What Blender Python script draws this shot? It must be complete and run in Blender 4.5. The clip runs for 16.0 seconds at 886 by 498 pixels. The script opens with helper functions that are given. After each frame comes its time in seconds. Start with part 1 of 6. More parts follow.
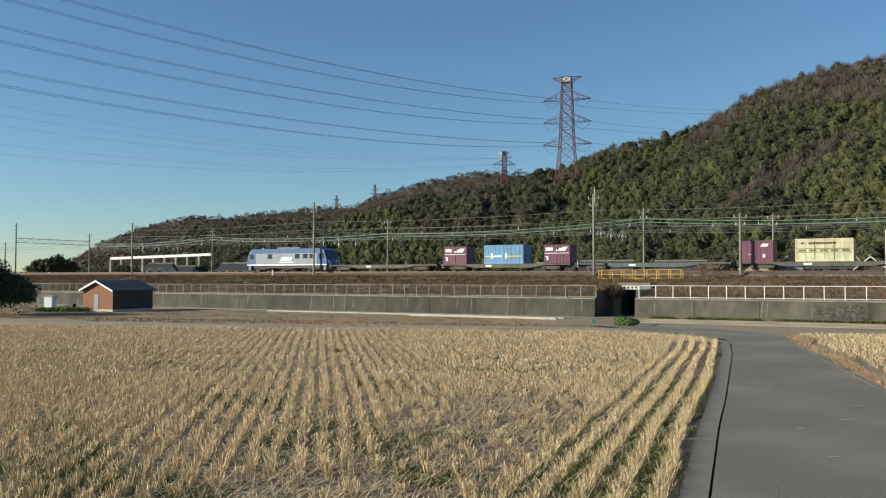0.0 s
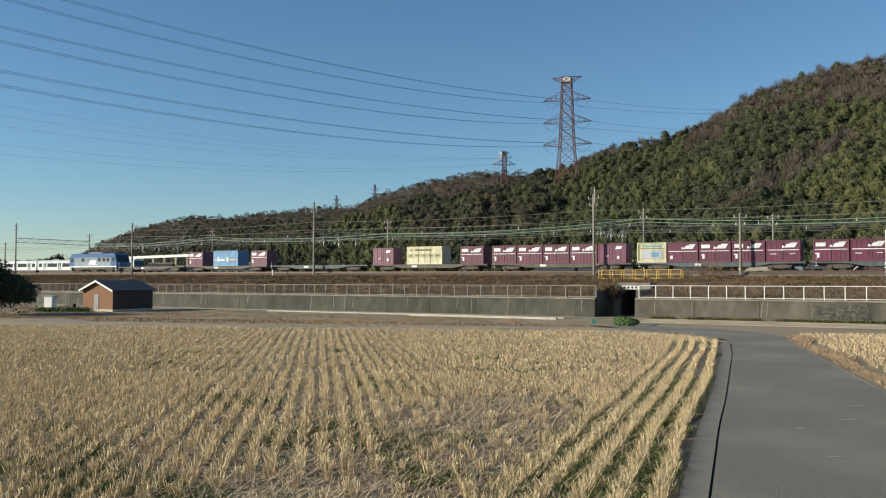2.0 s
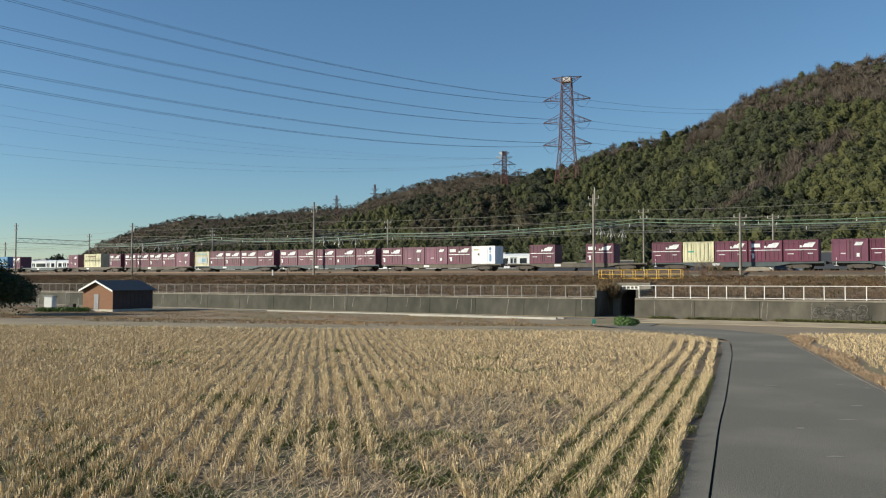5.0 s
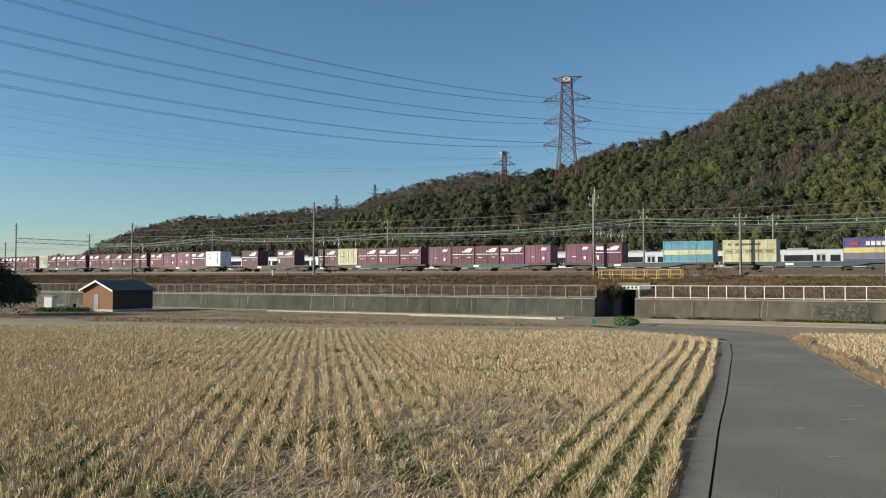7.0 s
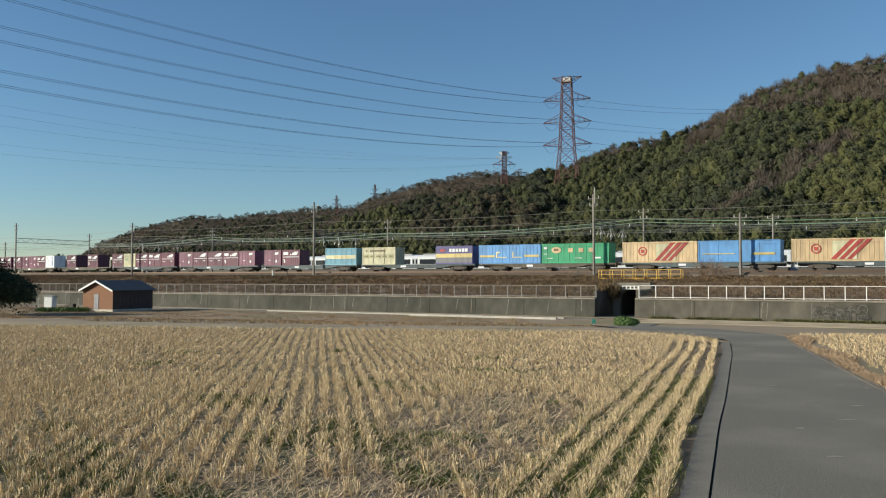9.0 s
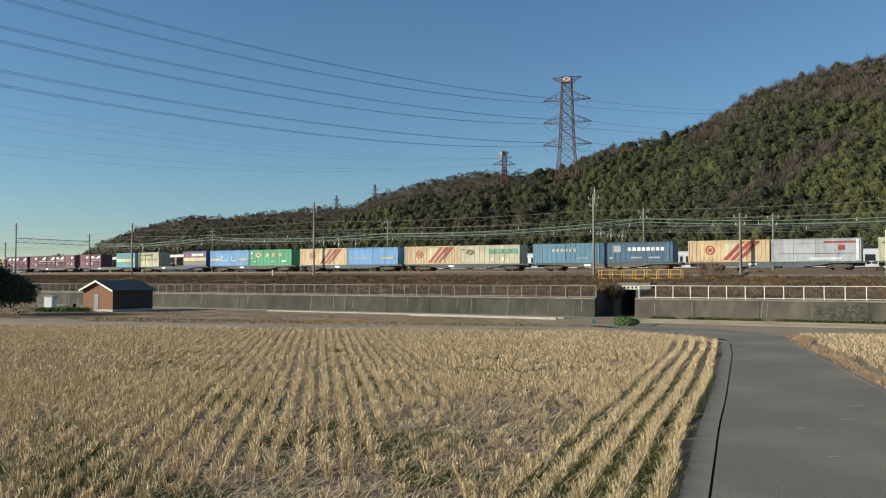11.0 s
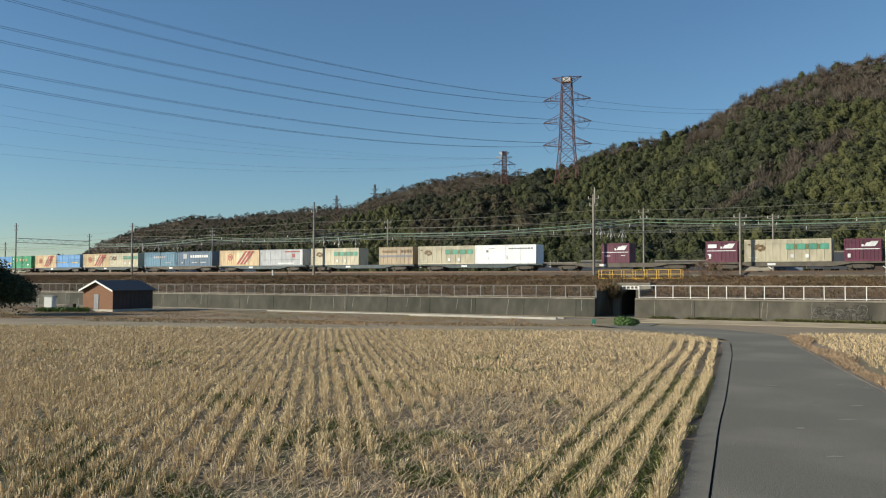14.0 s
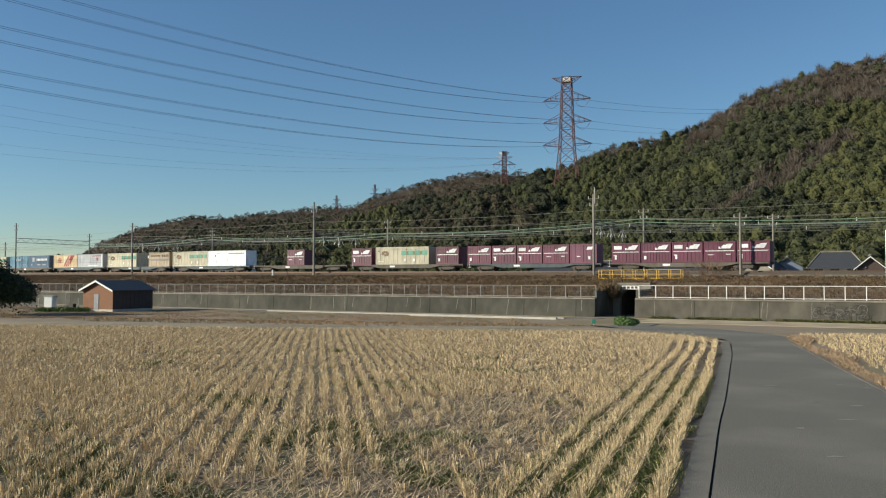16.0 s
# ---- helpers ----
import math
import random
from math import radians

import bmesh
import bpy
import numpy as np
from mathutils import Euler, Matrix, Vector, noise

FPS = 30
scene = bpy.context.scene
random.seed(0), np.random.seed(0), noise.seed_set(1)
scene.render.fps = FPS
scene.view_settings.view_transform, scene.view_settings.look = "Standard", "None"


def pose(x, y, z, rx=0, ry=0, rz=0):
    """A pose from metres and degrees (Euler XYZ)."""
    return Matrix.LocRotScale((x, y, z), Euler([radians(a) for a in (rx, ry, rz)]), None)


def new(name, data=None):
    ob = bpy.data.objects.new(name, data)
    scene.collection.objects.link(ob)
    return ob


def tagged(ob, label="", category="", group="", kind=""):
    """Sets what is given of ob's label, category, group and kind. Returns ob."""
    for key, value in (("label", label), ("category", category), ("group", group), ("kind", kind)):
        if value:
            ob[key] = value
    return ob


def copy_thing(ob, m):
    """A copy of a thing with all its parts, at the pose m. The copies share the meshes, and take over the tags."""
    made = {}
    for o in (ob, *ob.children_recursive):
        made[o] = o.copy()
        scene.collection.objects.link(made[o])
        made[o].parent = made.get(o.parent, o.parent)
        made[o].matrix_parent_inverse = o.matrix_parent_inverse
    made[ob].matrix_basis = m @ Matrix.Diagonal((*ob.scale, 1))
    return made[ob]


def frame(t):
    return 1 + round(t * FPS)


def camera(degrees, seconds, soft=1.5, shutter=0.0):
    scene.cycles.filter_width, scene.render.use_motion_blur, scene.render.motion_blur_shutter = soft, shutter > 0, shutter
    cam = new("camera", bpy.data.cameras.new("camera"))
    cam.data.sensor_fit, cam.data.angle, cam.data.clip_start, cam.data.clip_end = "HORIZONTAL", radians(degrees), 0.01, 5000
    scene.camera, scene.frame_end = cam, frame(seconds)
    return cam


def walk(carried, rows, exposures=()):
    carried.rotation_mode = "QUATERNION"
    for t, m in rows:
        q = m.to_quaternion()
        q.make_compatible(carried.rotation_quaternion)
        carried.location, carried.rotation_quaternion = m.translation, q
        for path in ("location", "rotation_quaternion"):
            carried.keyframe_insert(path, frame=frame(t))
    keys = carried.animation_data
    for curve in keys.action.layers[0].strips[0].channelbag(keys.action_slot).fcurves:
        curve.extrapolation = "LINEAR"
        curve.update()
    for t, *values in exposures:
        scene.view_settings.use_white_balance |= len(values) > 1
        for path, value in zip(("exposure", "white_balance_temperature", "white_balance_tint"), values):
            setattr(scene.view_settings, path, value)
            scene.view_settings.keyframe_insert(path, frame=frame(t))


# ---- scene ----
# World frame: x runs along the railway (to the right), y away from the viewer, z up.
cam = camera(55.2, 16.0, soft=1.15)
EYE = (0, 0, 1.86)
TURN = 31.17
walk(cam, [(0.0, pose(*EYE, 92.1, 0, TURN)), (16.0, pose(*EYE, 92.1, 0, TURN))], [(0.0, 0.55, 6300, 4), (4.0, 0.48, 6300, 4), (8.0, 0.45, 6300, 4), (12.0, 0.40, 6300, 4), (16.0, 0.40, 6300, 4)])

CA, SA = math.cos(radians(TURN)), math.sin(radians(TURN))


def at(X, Y):
    """Plan position from metres right of and ahead of the viewer."""
    return X * CA - Y * SA, X * SA + Y * CA


# ---- light ----
SUN_EL, SUN_AZ = radians(21), math.atan2(-0.75, -0.66)
world = bpy.data.worlds.new("sky")
scene.world = world
world.use_nodes = True
wn = world.node_tree.nodes
sky = wn.new("ShaderNodeTexSky")
sky.sky_type, sky.sun_disc = "NISHITA", False
sky.sun_elevation, sky.sun_rotation = SUN_EL, SUN_AZ
sky.air_density, sky.dust_density, sky.ozone_density = 1.08, 0.0, 5.0
wn["Background"].inputs[1].default_value = 0.080
world.node_tree.links.new(sky.outputs[0], wn["Background"].inputs[0])
sun_data = bpy.data.lights.new("sun", "SUN")
sun_data.energy, sun_data.angle, sun_data.color = 5.0, radians(0.6), (1.0, 0.885, 0.715)
sun = new("sun", sun_data)
sun.rotation_euler = Vector((-math.cos(SUN_EL) * math.sin(SUN_AZ), -math.cos(SUN_EL) * math.cos(SUN_AZ), -math.sin(SUN_EL))).to_track_quat("-Z", "Y").to_euler()


# ---- materials ----
def mat(name, c1, c2=None, scale=1.0, rough=0.8, metal=0.0, bump=0.0, bscale=None, c3=None, scale2=None, stretch=(1, 1, 1), vary=0.0, amount=0.5, island=0.0):
    """Procedural surface: two noises mix c1 and c2, and c3 as stains at scale2 (both per metre); bump gives relief."""
    m = bpy.data.materials.new(name)
    m.use_nodes = True
    nt = m.node_tree
    b = nt.nodes["Principled BSDF"]
    b.inputs["Roughness"].default_value, b.inputs["Metallic"].default_value = rough, metal
    link = nt.links.new
    co = nt.nodes.new("ShaderNodeTexCoord")
    mp = nt.nodes.new("ShaderNodeMapping")
    mp.inputs["Scale"].default_value = stretch
    link(co.outputs["Object"], mp.inputs[0])

    def tex(s, detail=5):
        n = nt.nodes.new("ShaderNodeTexNoise")
        n.inputs["Scale"].default_value, n.inputs["Detail"].default_value = s, detail
        link(mp.outputs[0], n.inputs["Vector"])
        return n

    def ramp(src, lo, hi):
        r = nt.nodes.new("ShaderNodeMapRange")
        r.inputs[1].default_value, r.inputs[2].default_value = lo, hi
        link(src, r.inputs[0])
        return r.outputs[0]

    def mix(fac, a, bb):
        n = nt.nodes.new("ShaderNodeMix")
        n.data_type = "RGBA"
        link(fac, n.inputs[0])
        for s, v in ((n.inputs[6], a), (n.inputs[7], bb)):
            if isinstance(v, tuple):
                s.default_value = (*v, 1)
            else:
                link(v, s)
        return n.outputs[2]

    c2 = c2 or tuple(v * 0.8 for v in c1)
    n1 = tex(scale)
    col = mix(ramp(n1.outputs[0], 0.5 - amount / 2, 0.5 + amount / 2), c1, c2)
    if c3:
        col = mix(ramp(tex(scale2 or scale * 0.2, 4).outputs[0], 0.45, 0.75), col, c3)
    if vary or island:
        src = nt.nodes.new("ShaderNodeNewGeometry").outputs["Random Per Island"] if island else nt.nodes.new("ShaderNodeObjectInfo").outputs["Random"]
        h = nt.nodes.new("ShaderNodeHueSaturation")
        r = nt.nodes.new("ShaderNodeMapRange")
        r.inputs[3].default_value, r.inputs[4].default_value = 1 - (vary or island), 1 + (vary or island)
        link(src, r.inputs[0])
        link(r.outputs[0], h.inputs["Value"])
        link(col, h.inputs["Color"])
        col = h.outputs[0]
    link(col, b.inputs["Base Color"])
    if bump:
        bp = nt.nodes.new("ShaderNodeBump")
        bp.inputs["Strength"].default_value = 1.0
        bp.inputs["Distance"].default_value = bump
        link(tex(bscale or scale * 4, 6).outputs[0], bp.inputs["Height"])
        link(bp.outputs[0], b.inputs["Normal"])
    return m


M = {}
M["soil"] = mat("soil", (0.115, 0.085, 0.05), (0.25, 0.188, 0.115), 9, 0.95, bump=0.03, bscale=14, c3=(0.10, 0.12, 0.045), scale2=0.9)
M["straw"] = mat("straw", (0.70, 0.555, 0.335), (0.54, 0.41, 0.235), 1.3, 0.85, island=0.36)
M["litter"] = mat("litter", (0.50, 0.385, 0.24), (0.34, 0.255, 0.155), 3, 0.9, island=0.4)
M["weed"] = mat("weed", (0.10, 0.135, 0.03), (0.17, 0.165, 0.055), 3, 0.85, island=0.35)
M["ground"] = mat("ground", (0.29, 0.22, 0.145), (0.20, 0.155, 0.10), 0.7, 0.95, bump=0.08, bscale=3, c3=(0.14, 0.13, 0.05), scale2=0.09)
M["bank"] = mat("bank", (0.19, 0.12, 0.068), (0.115, 0.074, 0.042), 0.5, 0.95, bump=0.15, bscale=3, c3=(0.12, 0.095, 0.045), scale2=0.06)
M["drygrass"] = mat("drygrass", (0.40, 0.285, 0.18), (0.30, 0.21, 0.13), 2, 0.9, island=0.4)
M["asphalt"] = mat("asphalt", (0.165, 0.152, 0.122), (0.105, 0.096, 0.077), 38, 0.95, bump=0.006, bscale=60, c3=(0.205, 0.188, 0.148), scale2=0.38, amount=0.5)
M["concrete"] = mat("concrete", (0.098, 0.089, 0.070), (0.050, 0.045, 0.035), 1.6, 0.9, bump=0.012, bscale=30, c3=(0.038, 0.035, 0.026), scale2=0.55, stretch=(1, 1, 0.5), vary=0.10, amount=0.4)
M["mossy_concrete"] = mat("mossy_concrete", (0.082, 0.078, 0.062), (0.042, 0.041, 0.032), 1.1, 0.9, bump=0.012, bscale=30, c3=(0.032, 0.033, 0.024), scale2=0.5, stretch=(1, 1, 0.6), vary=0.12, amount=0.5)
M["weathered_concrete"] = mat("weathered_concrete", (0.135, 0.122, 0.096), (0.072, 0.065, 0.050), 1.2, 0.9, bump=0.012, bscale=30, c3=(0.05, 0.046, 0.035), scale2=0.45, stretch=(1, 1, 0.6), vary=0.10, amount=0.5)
M["kerb"] = mat("kerb", (0.19, 0.172, 0.138), (0.14, 0.127, 0.10), 2.0, 0.9, bump=0.006, bscale=60)
M["pale_concrete"] = mat("pale_concrete", (0.50, 0.47, 0.41), (0.38, 0.36, 0.31), 1.5, 0.9, bump=0.006, bscale=40)
M["ballast"] = mat("ballast", (0.11, 0.085, 0.065), (0.06, 0.048, 0.038), 12, 0.95, bump=0.04, bscale=16)
M["dark_metal"] = mat("dark_metal", (0.045, 0.04, 0.036), (0.07, 0.055, 0.042), 3, 0.7, bump=0.003, bscale=30)
M["rail"] = mat("rail", (0.16, 0.10, 0.07), (0.10, 0.07, 0.05), 6, 0.5, metal=0.6)
M["galv"] = mat("galv", (0.42, 0.42, 0.41), (0.33, 0.33, 0.32), 4, 0.55, metal=0.3)
M["white_paint"] = mat("white_paint", (0.82, 0.82, 0.80), (0.72, 0.71, 0.68), 2, 0.5)


# ---- mesh helpers ----
def box(bm, x0, y0, z0, x1, y1, z1):
    v = [bm.verts.new(p) for p in ((x0, y0, z0), (x1, y0, z0), (x1, y1, z0), (x0, y1, z0), (x0, y0, z1), (x1, y0, z1), (x1, y1, z1), (x0, y1, z1))]
    for f in ((3, 2, 1, 0), (4, 5, 6, 7), (0, 1, 5, 4), (1, 2, 6, 5), (2, 3, 7, 6), (3, 0, 4, 7)):
        bm.faces.new([v[i] for i in f])
    return v


def tube(bm, a, b, r0, r1=None, n=8):
    a, b = Vector(a), Vector(b)
    r1 = r0 if r1 is None else r1
    q = (b - a).to_track_quat("Z", "Y")
    rings = []
    for p, r in ((a, r0), (b, r1)):
        rings.append([bm.verts.new(p + q @ Vector((r * math.cos(2 * math.pi * i / n), r * math.sin(2 * math.pi * i / n), 0))) for i in range(n)])
    for i in range(n):
        bm.faces.new((rings[0][i], rings[0][(i + 1) % n], rings[1][(i + 1) % n], rings[1][i]))
    bm.faces.new(rings[0][::-1])
    bm.faces.new(rings[1])


def poly(bm, pts, depth):
    """A plate: the outline pts, thickened by the vector depth."""
    d = Vector(depth)
    a = [bm.verts.new(p) for p in pts]
    b = [bm.verts.new(Vector(p) + d) for p in pts]
    n = len(a)
    bm.faces.new(a)
    bm.faces.new(b[::-1])
    for i in range(n):
        bm.faces.new((a[i], b[i], b[(i + 1) % n], a[(i + 1) % n]))


def finish(bm, name, material, bevel=0.0, smooth=False):
    if bevel:
        bmesh.ops.bevel(bm, geom=list(bm.edges), offset=bevel, segments=1, affect="EDGES", clamp_overlap=True)
    bmesh.ops.recalc_face_normals(bm, faces=list(bm.faces))
    me = bpy.data.meshes.new(name)
    bm.to_mesh(me)
    bm.free()
    me.materials.append(material)
    if smooth:
        for f in me.polygons:
            f.use_smooth = True
    return me


def part(name, bm, material, parent=None, label="", bevel=0.0, smooth=False):
    """One bmesh as one mesh object under a thing or a part."""
    ob = new(name, finish(bm, name, material, bevel, smooth))
    ob.parent = parent
    return tagged(ob, label)


def shared(name, me, parent, m):
    """One more part on a mesh that alike pieces share."""
    ob = new(name, me)
    ob.parent = parent
    ob.matrix_local = m
    return ob


def boxes(*bs):
    bm = bmesh.new()
    for b in bs:
        box(bm, *b)
    return bm


def raw(name, verts, faces, material, smooth=False):
    me = bpy.data.meshes.new(name)
    me.from_pydata([tuple(float(c) for c in v) for v in verts], [], faces)
    me.materials.append(material)
    if smooth:
        for f in me.polygons:
            f.use_smooth = True
    return new(name, me)


def tris(name, arr, material):
    """A mesh of loose triangles from an array (n, 3, 3), without shared corners."""
    n = len(arr)
    me = bpy.data.meshes.new(name)
    me.vertices.add(3 * n)
    me.vertices.foreach_set("co", arr.reshape(-1).astype(np.float32))
    me.loops.add(3 * n)
    me.loops.foreach_set("vertex_index", np.arange(3 * n, dtype=np.int32))
    me.polygons.add(n)
    me.polygons.foreach_set("loop_start", np.arange(0, 3 * n, 3, dtype=np.int32))
    me.update(calc_edges=True)
    me.validate()
    me.materials.append(material)
    return new(name, me)


def smooth01(t):
    t = min(1.0, max(0.0, t))
    return t * t * (3 - 2 * t)


# ---- the lie of the land ----
WALL_Y = 83.1
TRACK_Y = 105.15
LOW = -1.95
CUT0, CUT1 = -31.9, -27.7   # the underpass's cutting, along x


def rail_z(x):
    return 2.9 - 0.00335 * x


def bend(L):
    """The line of the track: x, sideways shift and heading (radians) at L metres along it; it bends away beyond -80."""
    if L > -80:
        return L, 0.0, 0.0
    d = -80 - L
    th = d / 600
    return -80 - 600 * math.sin(th), 600 * (1 - math.cos(th)), th


def shift(x):
    if x > -80:
        return 0.0
    d = min(-80 - x, 400)
    return 600 - math.sqrt(600 * 600 - d * d)


def lie(x, y):
    """Height of the ground."""
    if y < WALL_Y + 0.1:
        e = -0.24 * x + 0.97 * y          # distance out along the lane
        return LOW * smooth01((e - 29) / 44)
    s = shift(x)
    k = y - s * smooth01((y - WALL_Y) / 20)
    top = rail_z(x) - 0.75
    if k < 98.5:
        return -0.02 + (top + 0.02) * (max(0.0, k - WALL_Y) / (98.5 - WALL_Y)) ** 0.9
    if k < 150:
        return top
    return top + (1.2 - top) * smooth01((k - 150) / 30)


def make_ground():
    xs = sorted({*np.arange(-900, -200, 50), *np.arange(-200, 60, 4), *np.arange(60, 900, 60), CUT0, CUT1, -3000, 3000})
    ys = sorted({-600, -100, -20, *np.arange(-10, 80, 3), 81, WALL_Y + 0.05, WALL_Y + 0.2, *np.arange(84, 100, 1.5), 90.0, 100, 120, 150, 160, 170, 180, 300, 1000, 4000})
    idx, vs, fs = {}, [], []
    for j, y in enumerate(ys):
        for i, x in enumerate(xs):
            idx[i, j] = len(vs)
            z = lie(float(x), float(y))
            if y > 84 and y < 98:
                z += 0.25 * noise.noise((x * 0.15, y * 0.4, 0))
            vs.append((x, y, z))
    bank = []
    for j in range(len(ys) - 1):
        for i in range(len(xs) - 1):
            if CUT0 <= xs[i] and xs[i + 1] <= CUT1 and WALL_Y < ys[j] < 91.4:
                continue
            fs.append((idx[i, j], idx[i + 1, j], idx[i + 1, j + 1], idx[i, j + 1]))
            bank.append(1 if WALL_Y < ys[j] < 150 else 0)
    g = raw("ground", vs, fs, M["ground"])
    g.data.materials.append(M["bank"])
    g.data.polygons.foreach_set("material_index", bank)
    for f in g.data.polygons:
        f.use_smooth = True
    tagged(g, "dry brown winter farmland and weedy railway embankment", "ground", kind="structure")


make_ground()


# ---- retaining wall, fence, underpass ----
def make_wall():
    for n, (x0, x1) in enumerate(((-190, CUT0), (CUT1, 60))):
        w = tagged(new("wall_%s" % ("west", "east")[n]), "weathered grey concrete retaining wall at the foot of the embankment", "retaining wall", kind="structure")
        x = x0
        k = 0
        while x < x1 - 0.5:
            e = min(x1, x + 6.0)
            bm = bmesh.new()
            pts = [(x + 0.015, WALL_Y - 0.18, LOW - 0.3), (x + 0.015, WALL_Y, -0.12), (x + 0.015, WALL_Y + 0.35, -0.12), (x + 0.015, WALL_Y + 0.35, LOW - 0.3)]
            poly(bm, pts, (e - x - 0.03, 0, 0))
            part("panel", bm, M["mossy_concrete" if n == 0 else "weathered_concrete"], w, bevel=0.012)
            x, k = e, k + 1
        rs = random.Random(n + 5)
        for q in range(26 if n == 0 else 12):
            xs = x1 - 1.5 - q * rs.uniform(3.6, 4.4) if n == 0 else x0 + 2 + q * 3.3 * rs.uniform(0.8, 1.2)
            lean, wd, lo = rs.uniform(-0.25, 0.12), rs.uniform(0.02, 0.05), rs.uniform(-1.9, -1.3)
            if not x0 + 0.5 < xs < x1 - 0.5:
                continue
            bm = bmesh.new()
            zs = [lo + (-0.2 - lo) * k / 6 for k in range(7)]
            cs = [xs + lean * (1 - k / 6) + rs.uniform(-0.03, 0.03) for k in range(7)]
            ys = [WALL_Y - 0.18 * (-0.12 - z) / 2.13 - 0.006 for z in zs]
            vs = [[bm.verts.new((c + d, y, z)) for d in (-wd, wd)] for c, y, z in zip(cs, ys, zs)]
            for p, r in zip(vs, vs[1:]):
                bm.faces.new((p[0], p[1], r[1], r[0]))
            part("lime_streak", bm, M["lime"], w, "pale lime streak down a joint")
        part("coping", boxes((x0, WALL_Y - 0.06, -0.12, x1, WALL_Y + 0.42, 0.04)), M["coping"], w, "pale weathered concrete coping", bevel=0.02)


def make_fence(x0, x1, mats, label):
    f = tagged(new("fence"), label, "fence", group="wire fences on the retaining wall")
    n = round((x1 - x0) / 1.7)
    d = (x1 - x0) / n
    y = WALL_Y + 0.15
    post = finish(boxes((-0.035, -0.035, 0.03, 0.035, 0.035, 1.30)), "post", mats, 0.006)
    for i in range(n + 1):
        shared("post", post, f, pose(x0 + i * d, y, 0, 0.6 * math.sin(i * 7.1), 0.7 * math.sin(i * 3.7)))
    for z, h in ((1.27, 0.05), (0.12, 0.05)):
        part("rail", boxes((x0, y - 0.03, z, x1, y + 0.03, z + h)), mats, f, bevel=0.006)
    bm = bmesh.new()
    x = x0
    while x < x1:
        box(bm, x, y - 0.006, 0.15, x + 0.007, y + 0.006, 1.28)
        x += 0.14
    for z in np.arange(0.3, 1.25, 0.17):
        box(bm, x0, y - 0.005, z, x1, y + 0.005, z + 0.01)
    tagged(part("wire_mesh", bm, M["galv_dull"], f, "thin grey welded wires"), kind="stuff")


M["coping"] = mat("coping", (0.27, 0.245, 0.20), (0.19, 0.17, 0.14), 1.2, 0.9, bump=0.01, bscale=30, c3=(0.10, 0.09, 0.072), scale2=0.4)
M["galv_dull"] = mat("galv_dull", (0.17, 0.16, 0.145), (0.12, 0.11, 0.10), 2, 0.7)
# on the east fence this pale tone carries its sunlit brightness
M["fence_pale"] = mat("fence_pale", (0.80, 0.78, 0.74), (0.66, 0.64, 0.60), 1.5, 0.55)
M["fence_grey"] = mat("fence_grey", (0.30, 0.28, 0.25), (0.22, 0.20, 0.18), 1.5, 0.6)
M["lime"] = mat("lime", (0.20, 0.185, 0.15), (0.12, 0.11, 0.09), 3, 0.9, amount=0.3)
make_wall()
make_fence(-190, CUT0 + 0.05, M["fence_grey"], "grey pipe and wire fence along the retaining wall")
make_fence(CUT1 + 0.4, 60, M["fence_pale"], "metal pipe and wire fence along the retaining wall, its sunlit brightness painted pale")


def make_underpass():
    u = tagged(new("underpass"), "small dark arched concrete underpass below the railway", "underpass")
    part("wing_wall", boxes((CUT0 - 0.35, WALL_Y + 0.36, LOW - 0.3, CUT0, 91.2, 0.75)), M["concrete"], u)
    part("wing_wall", boxes((CUT1, WALL_Y + 0.36, LOW - 0.3, CUT1 + 0.35, 91.2, 0.9)), M["concrete"], u)
    # headwall with an arched opening
    bm = bmesh.new()
    y0, y1 = 88.3, 89.0
    xa, xb, spring, top = CUT0 + 0.75, CUT1 - 0.35, 0.0, 1.35
    r = (xb - xa) / 2
    arch = [(xa + r - r * math.cos(math.pi * i / 16), spring - 0.35 + 0.85 * r * math.sin(math.pi * i / 16)) for i in range(17)]
    for i in range(16):
        (ax, az), (bx, bz) = arch[i], arch[i + 1]
        poly(bm, [(ax, y0, az), (bx, y0, bz), (bx, y0, top), (ax, y0, top)], (0, y1 - y0, 0))
    box(bm, CUT0, y0, LOW - 0.3, xa, y1, top)
    box(bm, xb, y0, LOW - 0.3, CUT1, y1, top)
    part("headwall", bm, M["coping"], u, "stained concrete portal with an arched mouth")
    part("parapet", boxes((CUT0, y0 - 0.1, top, CUT1, y1 + 0.2, top + 0.22)), M["coping"], u, bevel=0.02)
    bm = bmesh.new()
    outline = [(xa, LOW - 0.2)] + arch + [(xb, LOW - 0.2)]
    for i in range(len(outline) - 1):
        (ax, az), (bx, bz) = outline[i], outline[i + 1]
        v = [bm.verts.new(p) for p in ((ax, y1, az), (bx, y1, bz), (bx, 112, bz), (ax, 112, az))]
        bm.faces.new(v)
    v = [bm.verts.new(p) for p in ((xa, 112, LOW - 0.2), (xb, 112, LOW - 0.2), (xb, 112, 1), (xa, 112, 1))]
    bm.faces.new(v)
    part("tunnel_lining", bm, M["concrete"], u)
    part("floor_slab", boxes((CUT0 - 0.3, WALL_Y - 0.1, LOW - 0.3, CUT1 + 0.3, 112, LOW + 0.02)), M["asphalt"], u)
    s = part("height_sign", boxes((xa + 0.35, y0 - 0.06, 0.86, xa + 2.2, y0 - 0.01, 1.26)), M["fence_pale"], u, "white height-limit sign with dark lettering bars")
    for i in range(4):
        part("letter_bar", boxes((xa + 0.47 + i * 0.43, y0 - 0.075, 0.94, xa + 0.75 + i * 0.43, y0 - 0.061, 1.18)), M["dark_metal"], s)


make_underpass()


